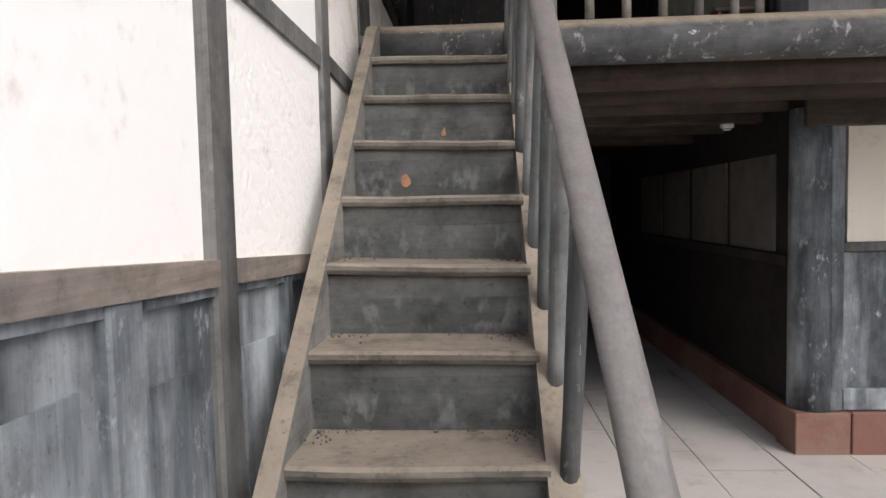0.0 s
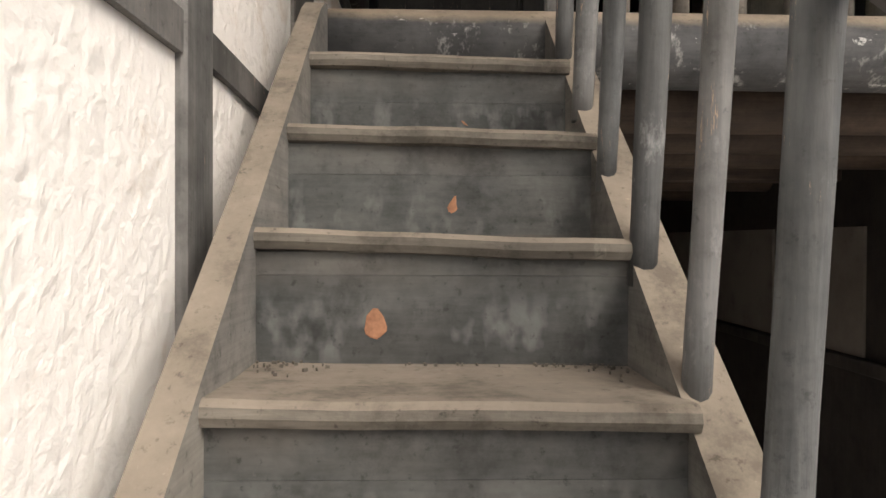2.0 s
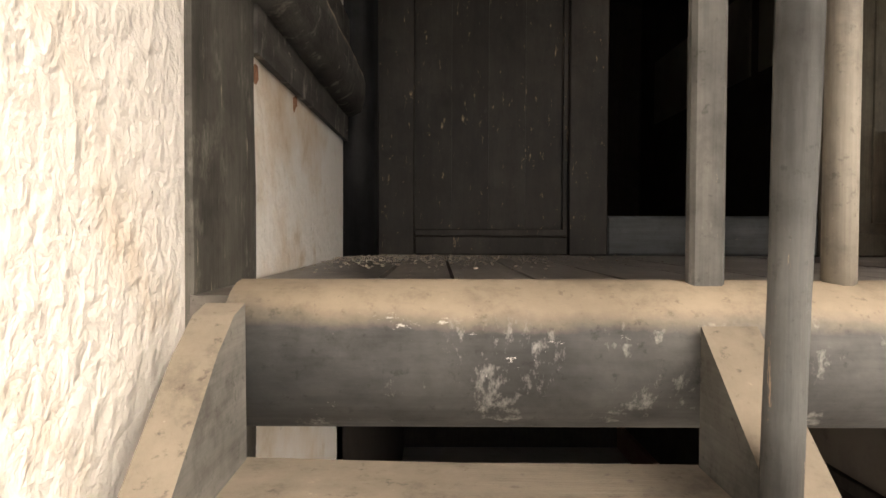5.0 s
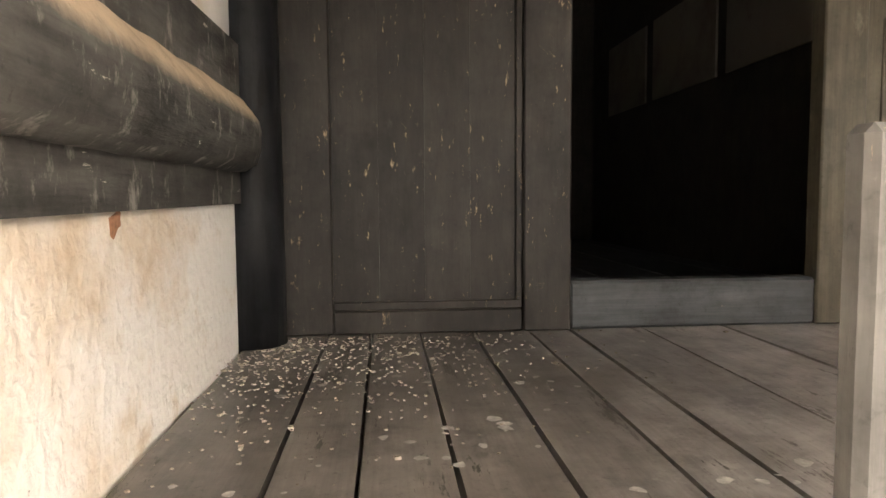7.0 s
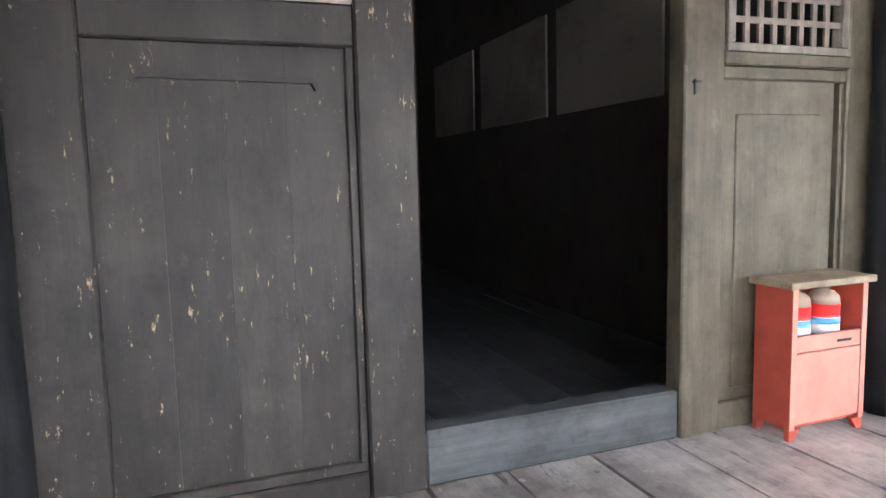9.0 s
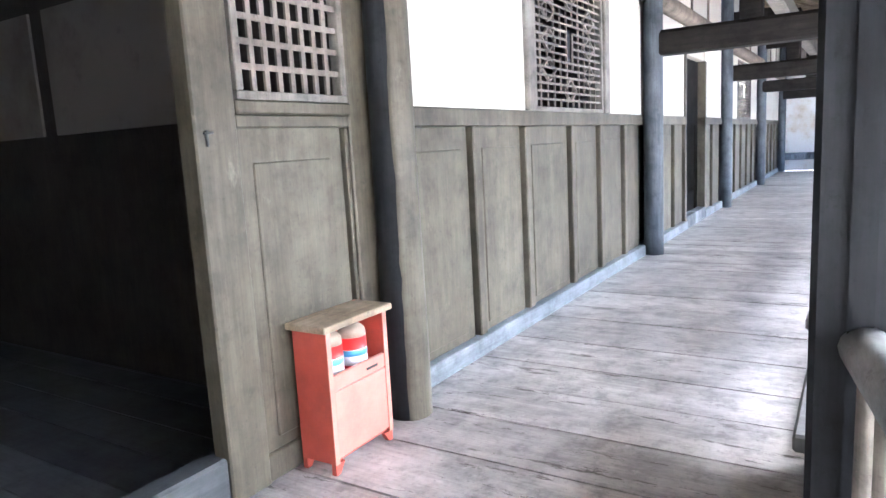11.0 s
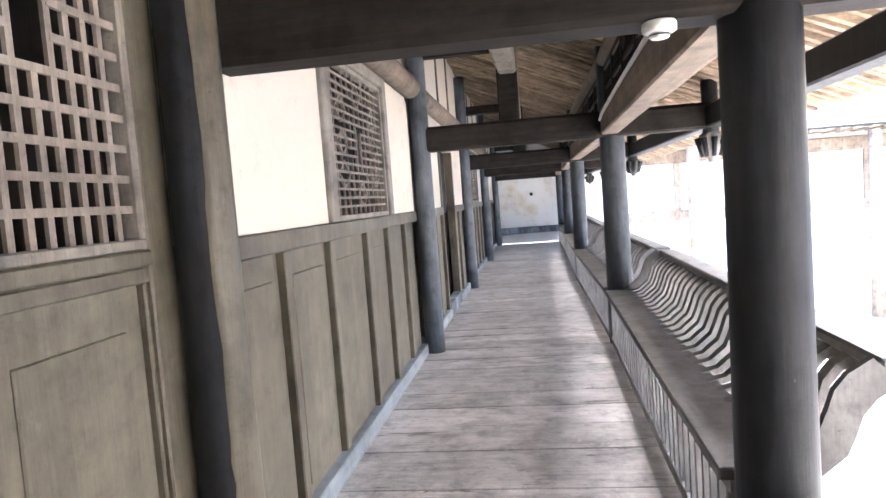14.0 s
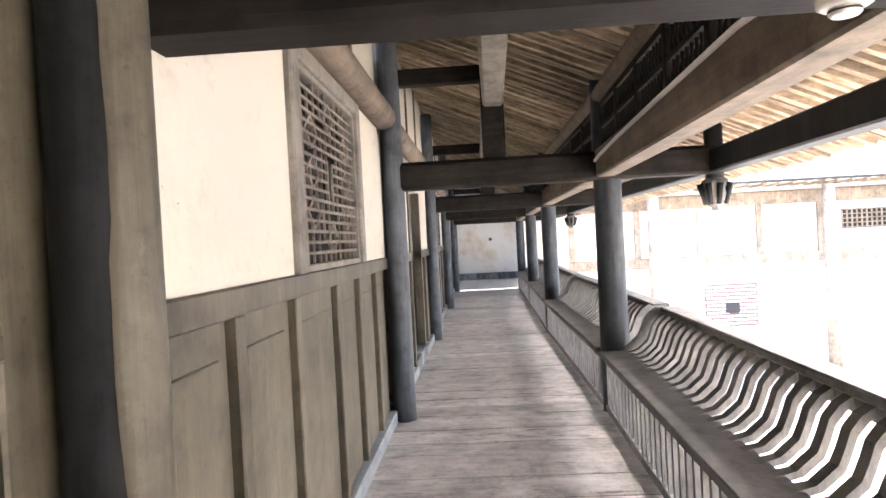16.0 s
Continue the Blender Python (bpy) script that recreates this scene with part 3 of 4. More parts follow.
# loose crack board and small clay smears on two risers
for x, i, s in ((-0.03, 9, 0.036), (0.095, 10, 0.026), (0.13, 11, 0.012)):
    bm = bmesh.new()
    bmesh.ops.create_icosphere(bm, subdivisions=2, radius=s * 0.55, matrix=Matrix.LocRotScale((x, nose_y(i) + 0.0195, RISE * i - 0.145 - (0.01 if i == 10 else 0)), None, (0.8, 0.06, 1.25 if i < 11 else 0.5)))
    for v in bm.verts:
        v.co.x += 0.012 * noise.noise(v.co * 40)
        v.co.z += 0.02 * noise.noise(v.co * 31 + Vector((5, 0, 0)))
    part("clay_smear", bm, m_orange, stairs, "orange clay smear on the riser")


rnd = random.Random(12)
bm = bmesh.new()
for i in range(1, 11):
    for k in range(70):
        side = rnd.random()
        x = -0.212 + abs(rnd.gauss(0, 0.05)) if side < 0.33 else 0.352 - abs(rnd.gauss(0, 0.06)) if side < 0.66 else rnd.uniform(-0.2, 0.345)
        y = nose_y(i + 1) + 0.018 - abs(rnd.gauss(0, 0.012 if side >= 0.66 else 0.05))
        s = rnd.uniform(0.0006, 0.0019) * (1.6 if rnd.random() < 0.08 else 1)
        tilt = 0.014 * math.sin(i * 2.1)
        z = RISE * i - 0.003 - 0.012 * (x - 0.07) / 0.32 * (0.5 + tilt * 10) + 0.006 * noise.noise(Vector((x * 2, i * 3.3, 0)))
        box(bm, -s * rnd.uniform(0.8, 2.6), s, -s, s * 0.8, 0, s * 0.7 + 0.0035, m=Matrix.Translation((x, y, z)) @ Matrix.Rotation(rnd.uniform(0, 6.3), 4, 'Z'))
tagged(part("dirt_crumbs", bm, m_dirt), "dark dirt and splinters swept into the tread corners", "debris", kind="stuff")
bm = bmesh.new()
bmesh.ops.create_icosphere(bm, subdivisions=2, radius=0.008, matrix=Matrix.LocRotScale((-0.14, nose_y(10) + 0.06, 2.002), None, (1.2, 1, 0.5)))
tagged(part("pebble", bm, m_plastic), "small white pebble lying on a dusty tread", "pebble")


def stringer(name, xa, xb, off, top):
    bm = bmesh.new()
    y0 = -2.9
    f = lambda y: top + RISE / RUN * (y + 0.31)
    pts = [(y0, max(f(y0), 0.02))]
    pts += [(-0.14, f(-0.14)), (-0.08, f(-0.14) + 0.035), (-0.035, f(-0.14) + 0.045)] if off else [(-0.03, 2.375)]
    pts += [(-0.03, 2.2), (-0.03, 2.14), (-0.31, f(-0.31) - 0.27), (-2.6, 0.0), (y0, 0.0)]
    prism(bm, pts, 'x', xa, xb)
    for v in bm.verts:
        v.co.x += 0.004 * noise.noise(Vector((v.co.y * 2, v.co.z, xa)))
    part(name, bm, m_stringer, stairs, "dusty tan stair stringer")


stringer("stringer", -0.264, -0.215, True, 2.215)
stringer("stringer", 0.358, 0.43, False, 2.142)

RAILX = 0.364


def rail_line(y):
    return 2.235 + 0.875 * (y + 1.0)


for k in range(9):
    y = -0.205 - 0.19 * k
    foot = 2.142 + RISE / RUN * (y + 0.31) - 0.032
    top = rail_line(y) - 0.03
    r = 0.0225 + 0.0025 * math.sin(k * 2.7)
    part("baluster", tube(bmesh.new(), (max(0.37, RAILX - 0.03 * (y + 0.4)), y, foot), (0.385 - 0.028 * y + 0.006 * math.sin(k * 1.7), y + 0.006 * math.cos(k), top), r * 0.92, r * 1.06, 10, 0.12, 6), m_baluster, stairs, "grey chipped round baluster")
# handrail: flat board with rounded edges along the slope
bm = bmesh.new()
pts = [(-0.045, 0), (-0.04, 0.018), (-0.025, 0.028), (0.025, 0.028), (0.04, 0.018), (0.045, 0), (0.035, -0.028), (-0.035, -0.028)]
ends = []
for y in (-2.75, -2.2, -1.7, -1.1, -0.6, -0.0):
    ends.append([bm.verts.new((0.398 - 0.024 * y + px * 0.82, y, rail_line(y) + pz)) for px, pz in pts])
for a, b in zip(ends, ends[1:]):
    for k in range(8):
        bm.faces.new((a[k], a[(k + 1) % 8], b[(k + 1) % 8], b[k])).smooth = True
bm.faces.new(ends[0])
bm.faces.new(ends[-1][::-1])
part("handrail", bm, m_handrail, stairs, "smooth worn grey-brown handrail")
# depth and height of this newel fit the camera's view
part("newel", B(0.371, 0.42, 0.04, 0.066, 2.40, 2.9, bevel=0.006), m_post, stairs, "weathered newel post at the stair head, thinned to fit the view")
part("newel", B(0.425, 0.505, -2.83, -2.75, -0.03, 0.75, bevel=0.01), m_baluster, stairs, "grey newel post at the stair foot")

# ---- gallery rail beside the stair head ----
rail = thing("gallery_railing", "weathered wooden railing with round handrail at the gallery edge", "railing")
part("handrail", tube(bmesh.new(), (0.50, 0.05, 3.13), (1.70, 0.265, 3.13), 0.042, 0.042, 14, 0.04, 6), m_hand, rail, "round pale grey handrail")
for x in (0.59, 0.77, 0.95, 1.13, 1.31, 1.49, 1.62):
    part("baluster", tube(bmesh.new(), (x, 0.03 + (x - 0.4) * 0.181, H - 0.01), (x, 0.03 + (x - 0.4) * 0.181, 3.13), 0.023, 0.023, 10, 0.08, 4), m_frame, rail)
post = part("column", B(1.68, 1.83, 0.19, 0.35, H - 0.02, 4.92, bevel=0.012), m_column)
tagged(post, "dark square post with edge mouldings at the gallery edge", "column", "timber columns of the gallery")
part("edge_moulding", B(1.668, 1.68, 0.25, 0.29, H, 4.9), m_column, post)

# ---- upper wall with panels, door opening and lattices ----
wall_n = thing("wall_north", "timber and plaster wall behind the gallery", "wall")
tagged(wall_n, kind="structure")


def fielded(x0, x1, z0, z1, y, mat, name="panel", depth=0.007):
    """A board panel set back in its frame, with a raised inner field and fine grooves."""
    bm = B(x0, x1, y + 0.02, y + 0.05, z0, z1)
    m = min(0.07, (x1 - x0) * 0.16)
    box(bm, x0 + m, x1 - m, y + 0.02 - depth, y + 0.03, z0 + m * 0.6, z1 - m * 1.6, bevel=0.004)
    return part(name, bm, mat, wall_n)


def stile(x0, x1, z0, z1, y, mat, deep=0.08, name="stile", bevel=0.006):
    return part(name, B(x0, x1, y, y + deep, z0, z1, bevel=bevel), mat, wall_n)


# panelled leaf beside the corner
Y1 = 1.96
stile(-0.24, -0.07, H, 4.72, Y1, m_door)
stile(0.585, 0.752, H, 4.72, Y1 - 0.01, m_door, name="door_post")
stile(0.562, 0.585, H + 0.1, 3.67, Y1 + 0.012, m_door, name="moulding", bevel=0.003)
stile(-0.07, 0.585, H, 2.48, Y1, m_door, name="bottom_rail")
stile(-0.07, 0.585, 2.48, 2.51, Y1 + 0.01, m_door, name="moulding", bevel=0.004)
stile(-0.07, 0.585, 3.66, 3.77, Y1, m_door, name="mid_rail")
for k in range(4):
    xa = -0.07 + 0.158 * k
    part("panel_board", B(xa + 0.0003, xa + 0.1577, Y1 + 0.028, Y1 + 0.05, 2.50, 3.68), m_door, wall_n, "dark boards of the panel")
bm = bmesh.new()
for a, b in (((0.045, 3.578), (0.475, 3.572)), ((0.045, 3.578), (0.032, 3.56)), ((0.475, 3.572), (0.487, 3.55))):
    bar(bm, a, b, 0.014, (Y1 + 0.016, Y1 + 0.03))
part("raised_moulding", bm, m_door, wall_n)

# door opening: sill and jambs; leaf standing beyond it
part("door_sill", B(0.752, 1.662, Y1 + 0.002, Y1 + 0.10, H, 2.57, bevel=0.01), m_sill, wall_n, "worn blue-grey raised door sill")
stile(1.662, 1.826, H, 4.72, Y1 - 0.005, m_olive, name="door_post")
stile(2.388, 2.52, H, 4.72, Y1, m_olive)
stile(1.826, 2.388, H, 2.5, Y1 + 0.005, m_olive, name="bottom_rail")
stile(1.826, 2.388, 3.61, 3.655, Y1 + 0.002, m_olive, name="mid_rail")
stile(1.826, 2.388, 3.655, 3.70, Y1 - 0.012, m_olive, name="mid_rail")
fielded(1.826, 2.345, 2.5, 3.61, Y1, m_olive)
stile(2.37, 2.388, 2.5, 3.61, Y1 + 0.014, m_olive, deep=0.04, name="moulding", bevel=0.004)
# backing coloured near-black, for the shade in the gap
part("rebate", B(1.826, 2.388, Y1 + 0.11, Y1 + 0.13, 2.5, 3.61), m_dark, wall_n)
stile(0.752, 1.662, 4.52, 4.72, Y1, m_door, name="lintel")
# hasp on the door post
lock = part("hasp", B(1.698, 1.707, Y1 - 0.012, Y1 - 0.004, 3.555, 3.605, bevel=0.002), m_black, wall_n, "rusty iron hasp")
part("hasp_staple", tube(bmesh.new(), (1.69, Y1 - 0.01, 3.595), (1.724, Y1 - 0.01, 3.597), 0.004, 0.004, 8), m_black, wall_n)


def grid_lattice(name, x0, x1, z0, z1, y, nx, nz, bar_w, hole=None, fancy=False):
    w = tagged(new(name), "wooden lattice window with thin bars over a dark room", "window", kind="structure")
    bm = B(x0, x1, y, y + 0.05, z1 - 0.03, z1, bevel=0.004)
    box(bm, x0, x1, y, y + 0.05, z0, z0 + 0.03, bevel=0.004)
    box(bm, x0, x0 + 0.03, y, y + 0.05, z0 + 0.03, z1 - 0.03, bevel=0.004)
    box(bm, x1 - 0.03, x1, y, y + 0.05, z0 + 0.03, z1 - 0.03, bevel=0.004)
    part("window_frame", bm, m_frame, w)
    xa, xb, za, zb = x0 + 0.03, x1 - 0.03, z0 + 0.03, z1 - 0.03
    dx, dz = (xb - xa) / nx, (zb - za) / nz
    bm = bmesh.new()
    def blocked(i, j):
        return hole and hole[0] <= i < hole[1] and hole[2] <= j < hole[3]
    for i in range(1, nx):
        run = None
        for j in range(nz + 1):
            cut = j == nz or (blocked(i, j) and blocked(i - 1, j)) or (fancy and (i + 2 * (j // 3)) % 4 == 0 and j % 3 == 1)
            if not cut and run is None:
                run = j
            if cut and run is not None:
                box(bm, xa + i * dx - bar_w / 2, xa + i * dx + bar_w / 2, y + 0.016, y + 0.027, za + run * dz, za + j * dz)
                run = None
    for j in range(1, nz):
        run = None
        for i in range(nx + 1):
            cut = i == nx or (blocked(i, j) and blocked(i, j - 1))
            if not cut and run is None:
                run = i
            if cut and run is not None:
                box(bm, xa + run * dx, xa + i * dx, y + 0.014, y + 0.025, za + j * dz - bar_w / 2, za + j * dz + bar_w / 2)
                run = None
    part("bars", bm, m_lattice, w)
    if fancy:
        bm = bmesh.new()
        for cx, cz in ((0.2, 0.72), (0.8, 0.72), (0.2, 0.28), (0.8, 0.28), (0.5, 0.86), (0.5, 0.14), (0.2, 0.5), (0.8, 0.5)):
            x, z = xa + cx * (xb - xa), za + cz * (zb - za)
            a, c = dx * 1.0, dz * 1.5
            for p, q in (((x - a, z), (x, z + c)), ((x, z + c), (x + a, z)), ((x + a, z), (x, z - c)), ((x, z - c), (x - a, z))):
                bar(bm, p, q, bar_w, (y + 0.012, y + 0.029))
        part("diamonds", bm, m_lattice, w)
        # a black board stands for the dark gap amid the bars
        part("centre_slot", B((xa + xb) / 2 - 0.05, (xa + xb) / 2 + 0.05, y + 0.034, y + 0.044, za + 0.36 * (zb - za), za + 0.62 * (zb - za)), m_black, w)
    return w


grid_lattice("window_1", 1.845, 2.388, 3.70, 4.55, Y1, 8, 10, 0.02, hole=(2, 4, 5, 8))
grid_lattice("window_2", -0.07, 0.585, 3.77, 4.55, Y1, 8, 9, 0.02)
grid_lattice("window_3", 4.17, 5.47, 3.70, 4.61, YW - 0.01, 11, 17, 0.014, hole=(5, 6, 6, 11), fancy=True)

def add_lit_side(ob, x, y, z0, z1, r, a0, a1):
    """A paler shell that paints light onto one side of a column, ragged-edged."""
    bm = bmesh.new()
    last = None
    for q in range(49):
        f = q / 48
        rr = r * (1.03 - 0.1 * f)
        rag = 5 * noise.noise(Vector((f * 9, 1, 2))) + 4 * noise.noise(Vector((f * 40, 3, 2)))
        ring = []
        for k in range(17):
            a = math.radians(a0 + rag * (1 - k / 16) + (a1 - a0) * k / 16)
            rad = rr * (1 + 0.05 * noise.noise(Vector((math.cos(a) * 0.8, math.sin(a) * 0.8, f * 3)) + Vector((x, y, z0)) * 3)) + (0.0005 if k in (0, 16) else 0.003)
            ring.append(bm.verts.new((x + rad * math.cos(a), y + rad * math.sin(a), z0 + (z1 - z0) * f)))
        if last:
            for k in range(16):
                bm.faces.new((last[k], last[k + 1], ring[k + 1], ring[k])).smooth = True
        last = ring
    part("bare_face", bm, m_olive, ob, "paler wood strip standing in for light on this side")


L_COL = [(2.545, 1.875), (6.66, 1.89), (10.86, 1.92), (15.1, 1.93), (19.5, 1.94)]
R_COL = [(2.70, 0.275), (6.72, 0.205), (11.1, 0.225), (15.1, 0.18), (19.4, 0.15)]
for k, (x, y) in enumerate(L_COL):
    ob = column(x, y, H, 5.6, 0.09, m_bluecol if k else m_column, "tall column before the panelled wall, coloured pale blue for skylight" if k else "tall dark column with a paler strip for its lit side")
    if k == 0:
        # olive strip paints the light on the courtyard side
        add_lit_side(ob, x, y, H, 5.6, 0.09, -146, -35)
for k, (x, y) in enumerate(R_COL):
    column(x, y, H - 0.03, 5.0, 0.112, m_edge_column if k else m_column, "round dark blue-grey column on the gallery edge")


def groove_back(x0, x1, y):
    """A near-black backing that paints the shade in the gaps beside the stiles."""
    part("rebate", B(x0, x1, y + 0.11, y + 0.13, 2.5, 3.61), m_dark, wall_n)


def bay(x0, x1, dy, posts, plaster_runs, door=None):
    """One bay of the panelled wall: sill, posts, panels, top rail, plaster and studs above."""
    y = YW + dy
    edges = [x0] + posts + [x1]
    runs = [(x0, x1)] if not door else [(x0, door[0]), (door[1], x1)]
    for a, b in runs:
        part("wall_sill", B(a, b, y - 0.035, y + 0.08, H, 2.50, bevel=0.006), m_base, wall_n, "blue-grey sill board, paled in colour for light")
        part("top_rail", B(a, b, y - 0.02, y + 0.08, 3.61, 3.70, bevel=0.006), m_olive, wall_n)
    for p in posts:
        if door and door[0] - 0.02 < p < door[1] + 0.02:
            continue
        stile(p - 0.03, p + 0.04, 2.5, 3.61, y - 0.012, m_olive)
    for a, b in zip(edges, edges[1:]):
        if door and a >= door[0] - 0.01 and b <= door[1] + 0.01:
            continue
        fielded(a + 0.04, b - 0.03 - (0.02 if b < x1 else 0.0), 2.5, 3.61, y, m_olive)
        groove_back(a + 0.04, b - 0.03, y)
    for a, b in plaster_runs:
        part("plaster_field", B(a, b, y, y + 0.09, 3.70, 4.66), m_cream, wall_n)
    if door:
        part("door_frame", B(door[0] - 0.07, door[0], y - 0.02, y + 0.08, H, 4.4, bevel=0.006), m_olive, wall_n)
        part("door_frame", B(door[1], door[1] + 0.07, y - 0.02, y + 0.08, H, 4.4, bevel=0.006), m_olive, wall_n)
        part("door_sill", B(door[0], door[1], y - 0.03, y + 0.08, H, 2.55, bevel=0.006), m_blue, wall_n)
        part("plaster_field", B(door[0], door[1], y, y + 0.09, 4.4, 4.66), m_cream, wall_n)
    # the upper strip with studs
    part("log_tie", tube(bmesh.new(), (x0 + 0.0, y - 0.06, 4.76), (x1 - 0.1, y - 0.06, 4.77), 0.085, 0.095, 16, 0.05, 10), m_beamx, wall_n, "pale brown tie log along the wall")
    part("plaster_field", B(x0, x1, y + 0.01, y + 0.09, 4.66, 5.85), m_cream, wall_n)
    for k in range(1, 4):
        xs = x0 + (x1 - x0) * k / 4
        part("stud", B(xs - 0.03, xs + 0.03, y - 0.008, y + 0.05, 4.82, 5.75, bevel=0.004), m_beamx, wall_n)


bay(2.52, 6.56, 0, [3.40, 4.04, 4.80, 5.41, 6.04], [(2.52, 4.045), (5.58, 6.56)])
part("window_post", B(4.045, 4.17, YW - 0.03, YW + 0.09, 3.70, 4.69, bevel=0.008), m_frame, wall_n)
part("window_post", B(5.47, 5.58, YW - 0.03, YW + 0.09, 3.70, 4.69, bevel=0.008), m_frame, wall_n)
part("window_head", B(4.17, 5.47, YW - 0.03, YW + 0.09, 4.61, 4.69, bevel=0.008), m_frame, wall_n)
bay(6.76, 10.76, 0, [7.3, 7.85, 8.40, 9.50, 10.1], [(6.76, 8.33), (9.57, 10.76)], door=(8.40, 9.50))
bay(10.96, 15.0, 0.03, [11.6, 12.3, 13.0, 13.7, 14.4], [(10.96, 12.5), (14.0, 15.0)])
grid_lattice("window_4", 12.5, 14.0, 3.70, 4.66, YW + 0.01, 12, 17, 0.02, hole=(5, 7, 6, 11), fancy=True)
bay(15.2, 19.8, 0.05, [15.9, 16.6, 17.3, 18.0, 18.7], [(15.2, 19.8)])
part("plaster_field", B(-0.6, 2.52, Y1 + 0.03, Y1 + 0.12, 4.72, 5.85), m_cream, wall_n)

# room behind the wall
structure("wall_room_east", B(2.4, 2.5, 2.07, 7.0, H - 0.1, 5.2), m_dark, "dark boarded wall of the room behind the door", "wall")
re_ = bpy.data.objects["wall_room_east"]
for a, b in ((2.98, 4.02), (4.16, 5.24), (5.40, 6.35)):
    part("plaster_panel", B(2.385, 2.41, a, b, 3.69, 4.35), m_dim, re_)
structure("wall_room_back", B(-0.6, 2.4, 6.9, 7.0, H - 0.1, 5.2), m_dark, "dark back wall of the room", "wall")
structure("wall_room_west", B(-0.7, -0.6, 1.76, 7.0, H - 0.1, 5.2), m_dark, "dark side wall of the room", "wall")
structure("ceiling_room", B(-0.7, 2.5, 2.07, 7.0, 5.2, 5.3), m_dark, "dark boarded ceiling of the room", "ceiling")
# Unseen slab, added to stop light leaking up into the room.
structure("floor_room", B(-0.7, 2.5, 1.93, 7.0, H - 0.12, H - 0.052), m_dark, "hidden slab under the room floor, added to block light", "floor")
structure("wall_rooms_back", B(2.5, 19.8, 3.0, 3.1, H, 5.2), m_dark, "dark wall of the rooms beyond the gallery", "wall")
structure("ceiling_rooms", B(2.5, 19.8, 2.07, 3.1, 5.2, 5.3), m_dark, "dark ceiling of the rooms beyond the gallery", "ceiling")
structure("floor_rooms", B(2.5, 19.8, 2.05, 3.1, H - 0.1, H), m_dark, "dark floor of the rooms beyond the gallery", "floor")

# far end of the gallery
# White plaster instead of cream paints in the brighter light at this end.
structure("wall_gallery_end", B(19.8, 20.0, -1.0, 2.2, H, 5.6), m_white, "plaster wall closing the gallery, whitened in place of more light", "wall")
we = bpy.data.objects["wall_gallery_end"]
part("end_beam", B(19.7, 19.8, 0.15, 2.02, 2.68, 2.86, bevel=0.02), m_blue, we)
part("end_lintel", B(19.7, 19.8, 0.15, 2.02, 4.27, 4.45, bevel=0.02), m_beam, we)
part("hook", tube(bmesh.new(), (19.79, 0.95, 3.78), (19.7, 0.95, 3.76), 0.05, 0.03, 8), m_black, we)

# ---- roof over the gallery ----
SL = 0.42


def roof_z(y):
    return 5.03 + SL * (y - 0.33)


for k, ((lx, ly), (rx, ry)) in enumerate(zip(L_COL, R_COL)):
    x = (lx + rx) / 2 + (0.08 if k == 0 else 0)
    fr = thing("cross_frame", "dark timber cross frame with queen post over the gallery", "roof frame", "cross frames over the gallery")
    bm = bmesh.new()
    zb = 4.215
    hw = 0.085
    prism(bm, [(x - hw, zb + 0.02), (x - hw * 0.8, zb), (x + hw * 0.8, zb), (x + hw, zb + 0.02), (x + hw, zb + 0.19), (x + hw * 0.7, zb + 0.22), (x - hw * 0.7, zb + 0.22), (x - hw, zb + 0.19)], 'y', ry - 0.86, ly - 0.02)
    part("cross_beam", bm, m_beam, fr, "dark squared cross beam")
    part("queen_post", B(x - 0.075, x + 0.075, 0.99, 1.17, zb + 0.215, roof_z(0.9) - 0.16, bevel=0.015), m_beam, fr)
    part("upper_tie", B(x - 0.05, x + 0.05, 1.165, ly - 0.05, 5.04, 5.17, bevel=0.01), m_beam, fr)
    part("pendant_post", tube(bmesh.new(), (x, ry - 0.82, 4.08), (x, ry - 0.82, 4.62), 0.07, 0.07, 12), m_column, fr)
    part("pendant", lathe(bmesh.new(), [(0.03, 3.93), (0.035, 3.96), (0.06, 3.97), (0.085, 4.01), (0.1, 4.06), (0.09, 4.1), (0.105, 4.12), (0.1, 4.16), (0.07, 4.18)], x, ry - 0.82, 12), m_post, fr, "carved lotus pendant")
    for q in range(8):
        a = q * math.pi / 4
        part("petal", tube(bmesh.new(), (x + 0.075 * math.cos(a), ry - 0.82 + 0.075 * math.sin(a), 3.98), (x + 0.115 * math.cos(a), ry - 0.82 + 0.115 * math.sin(a), 4.14), 0.018, 0.028, 6), m_column, fr)

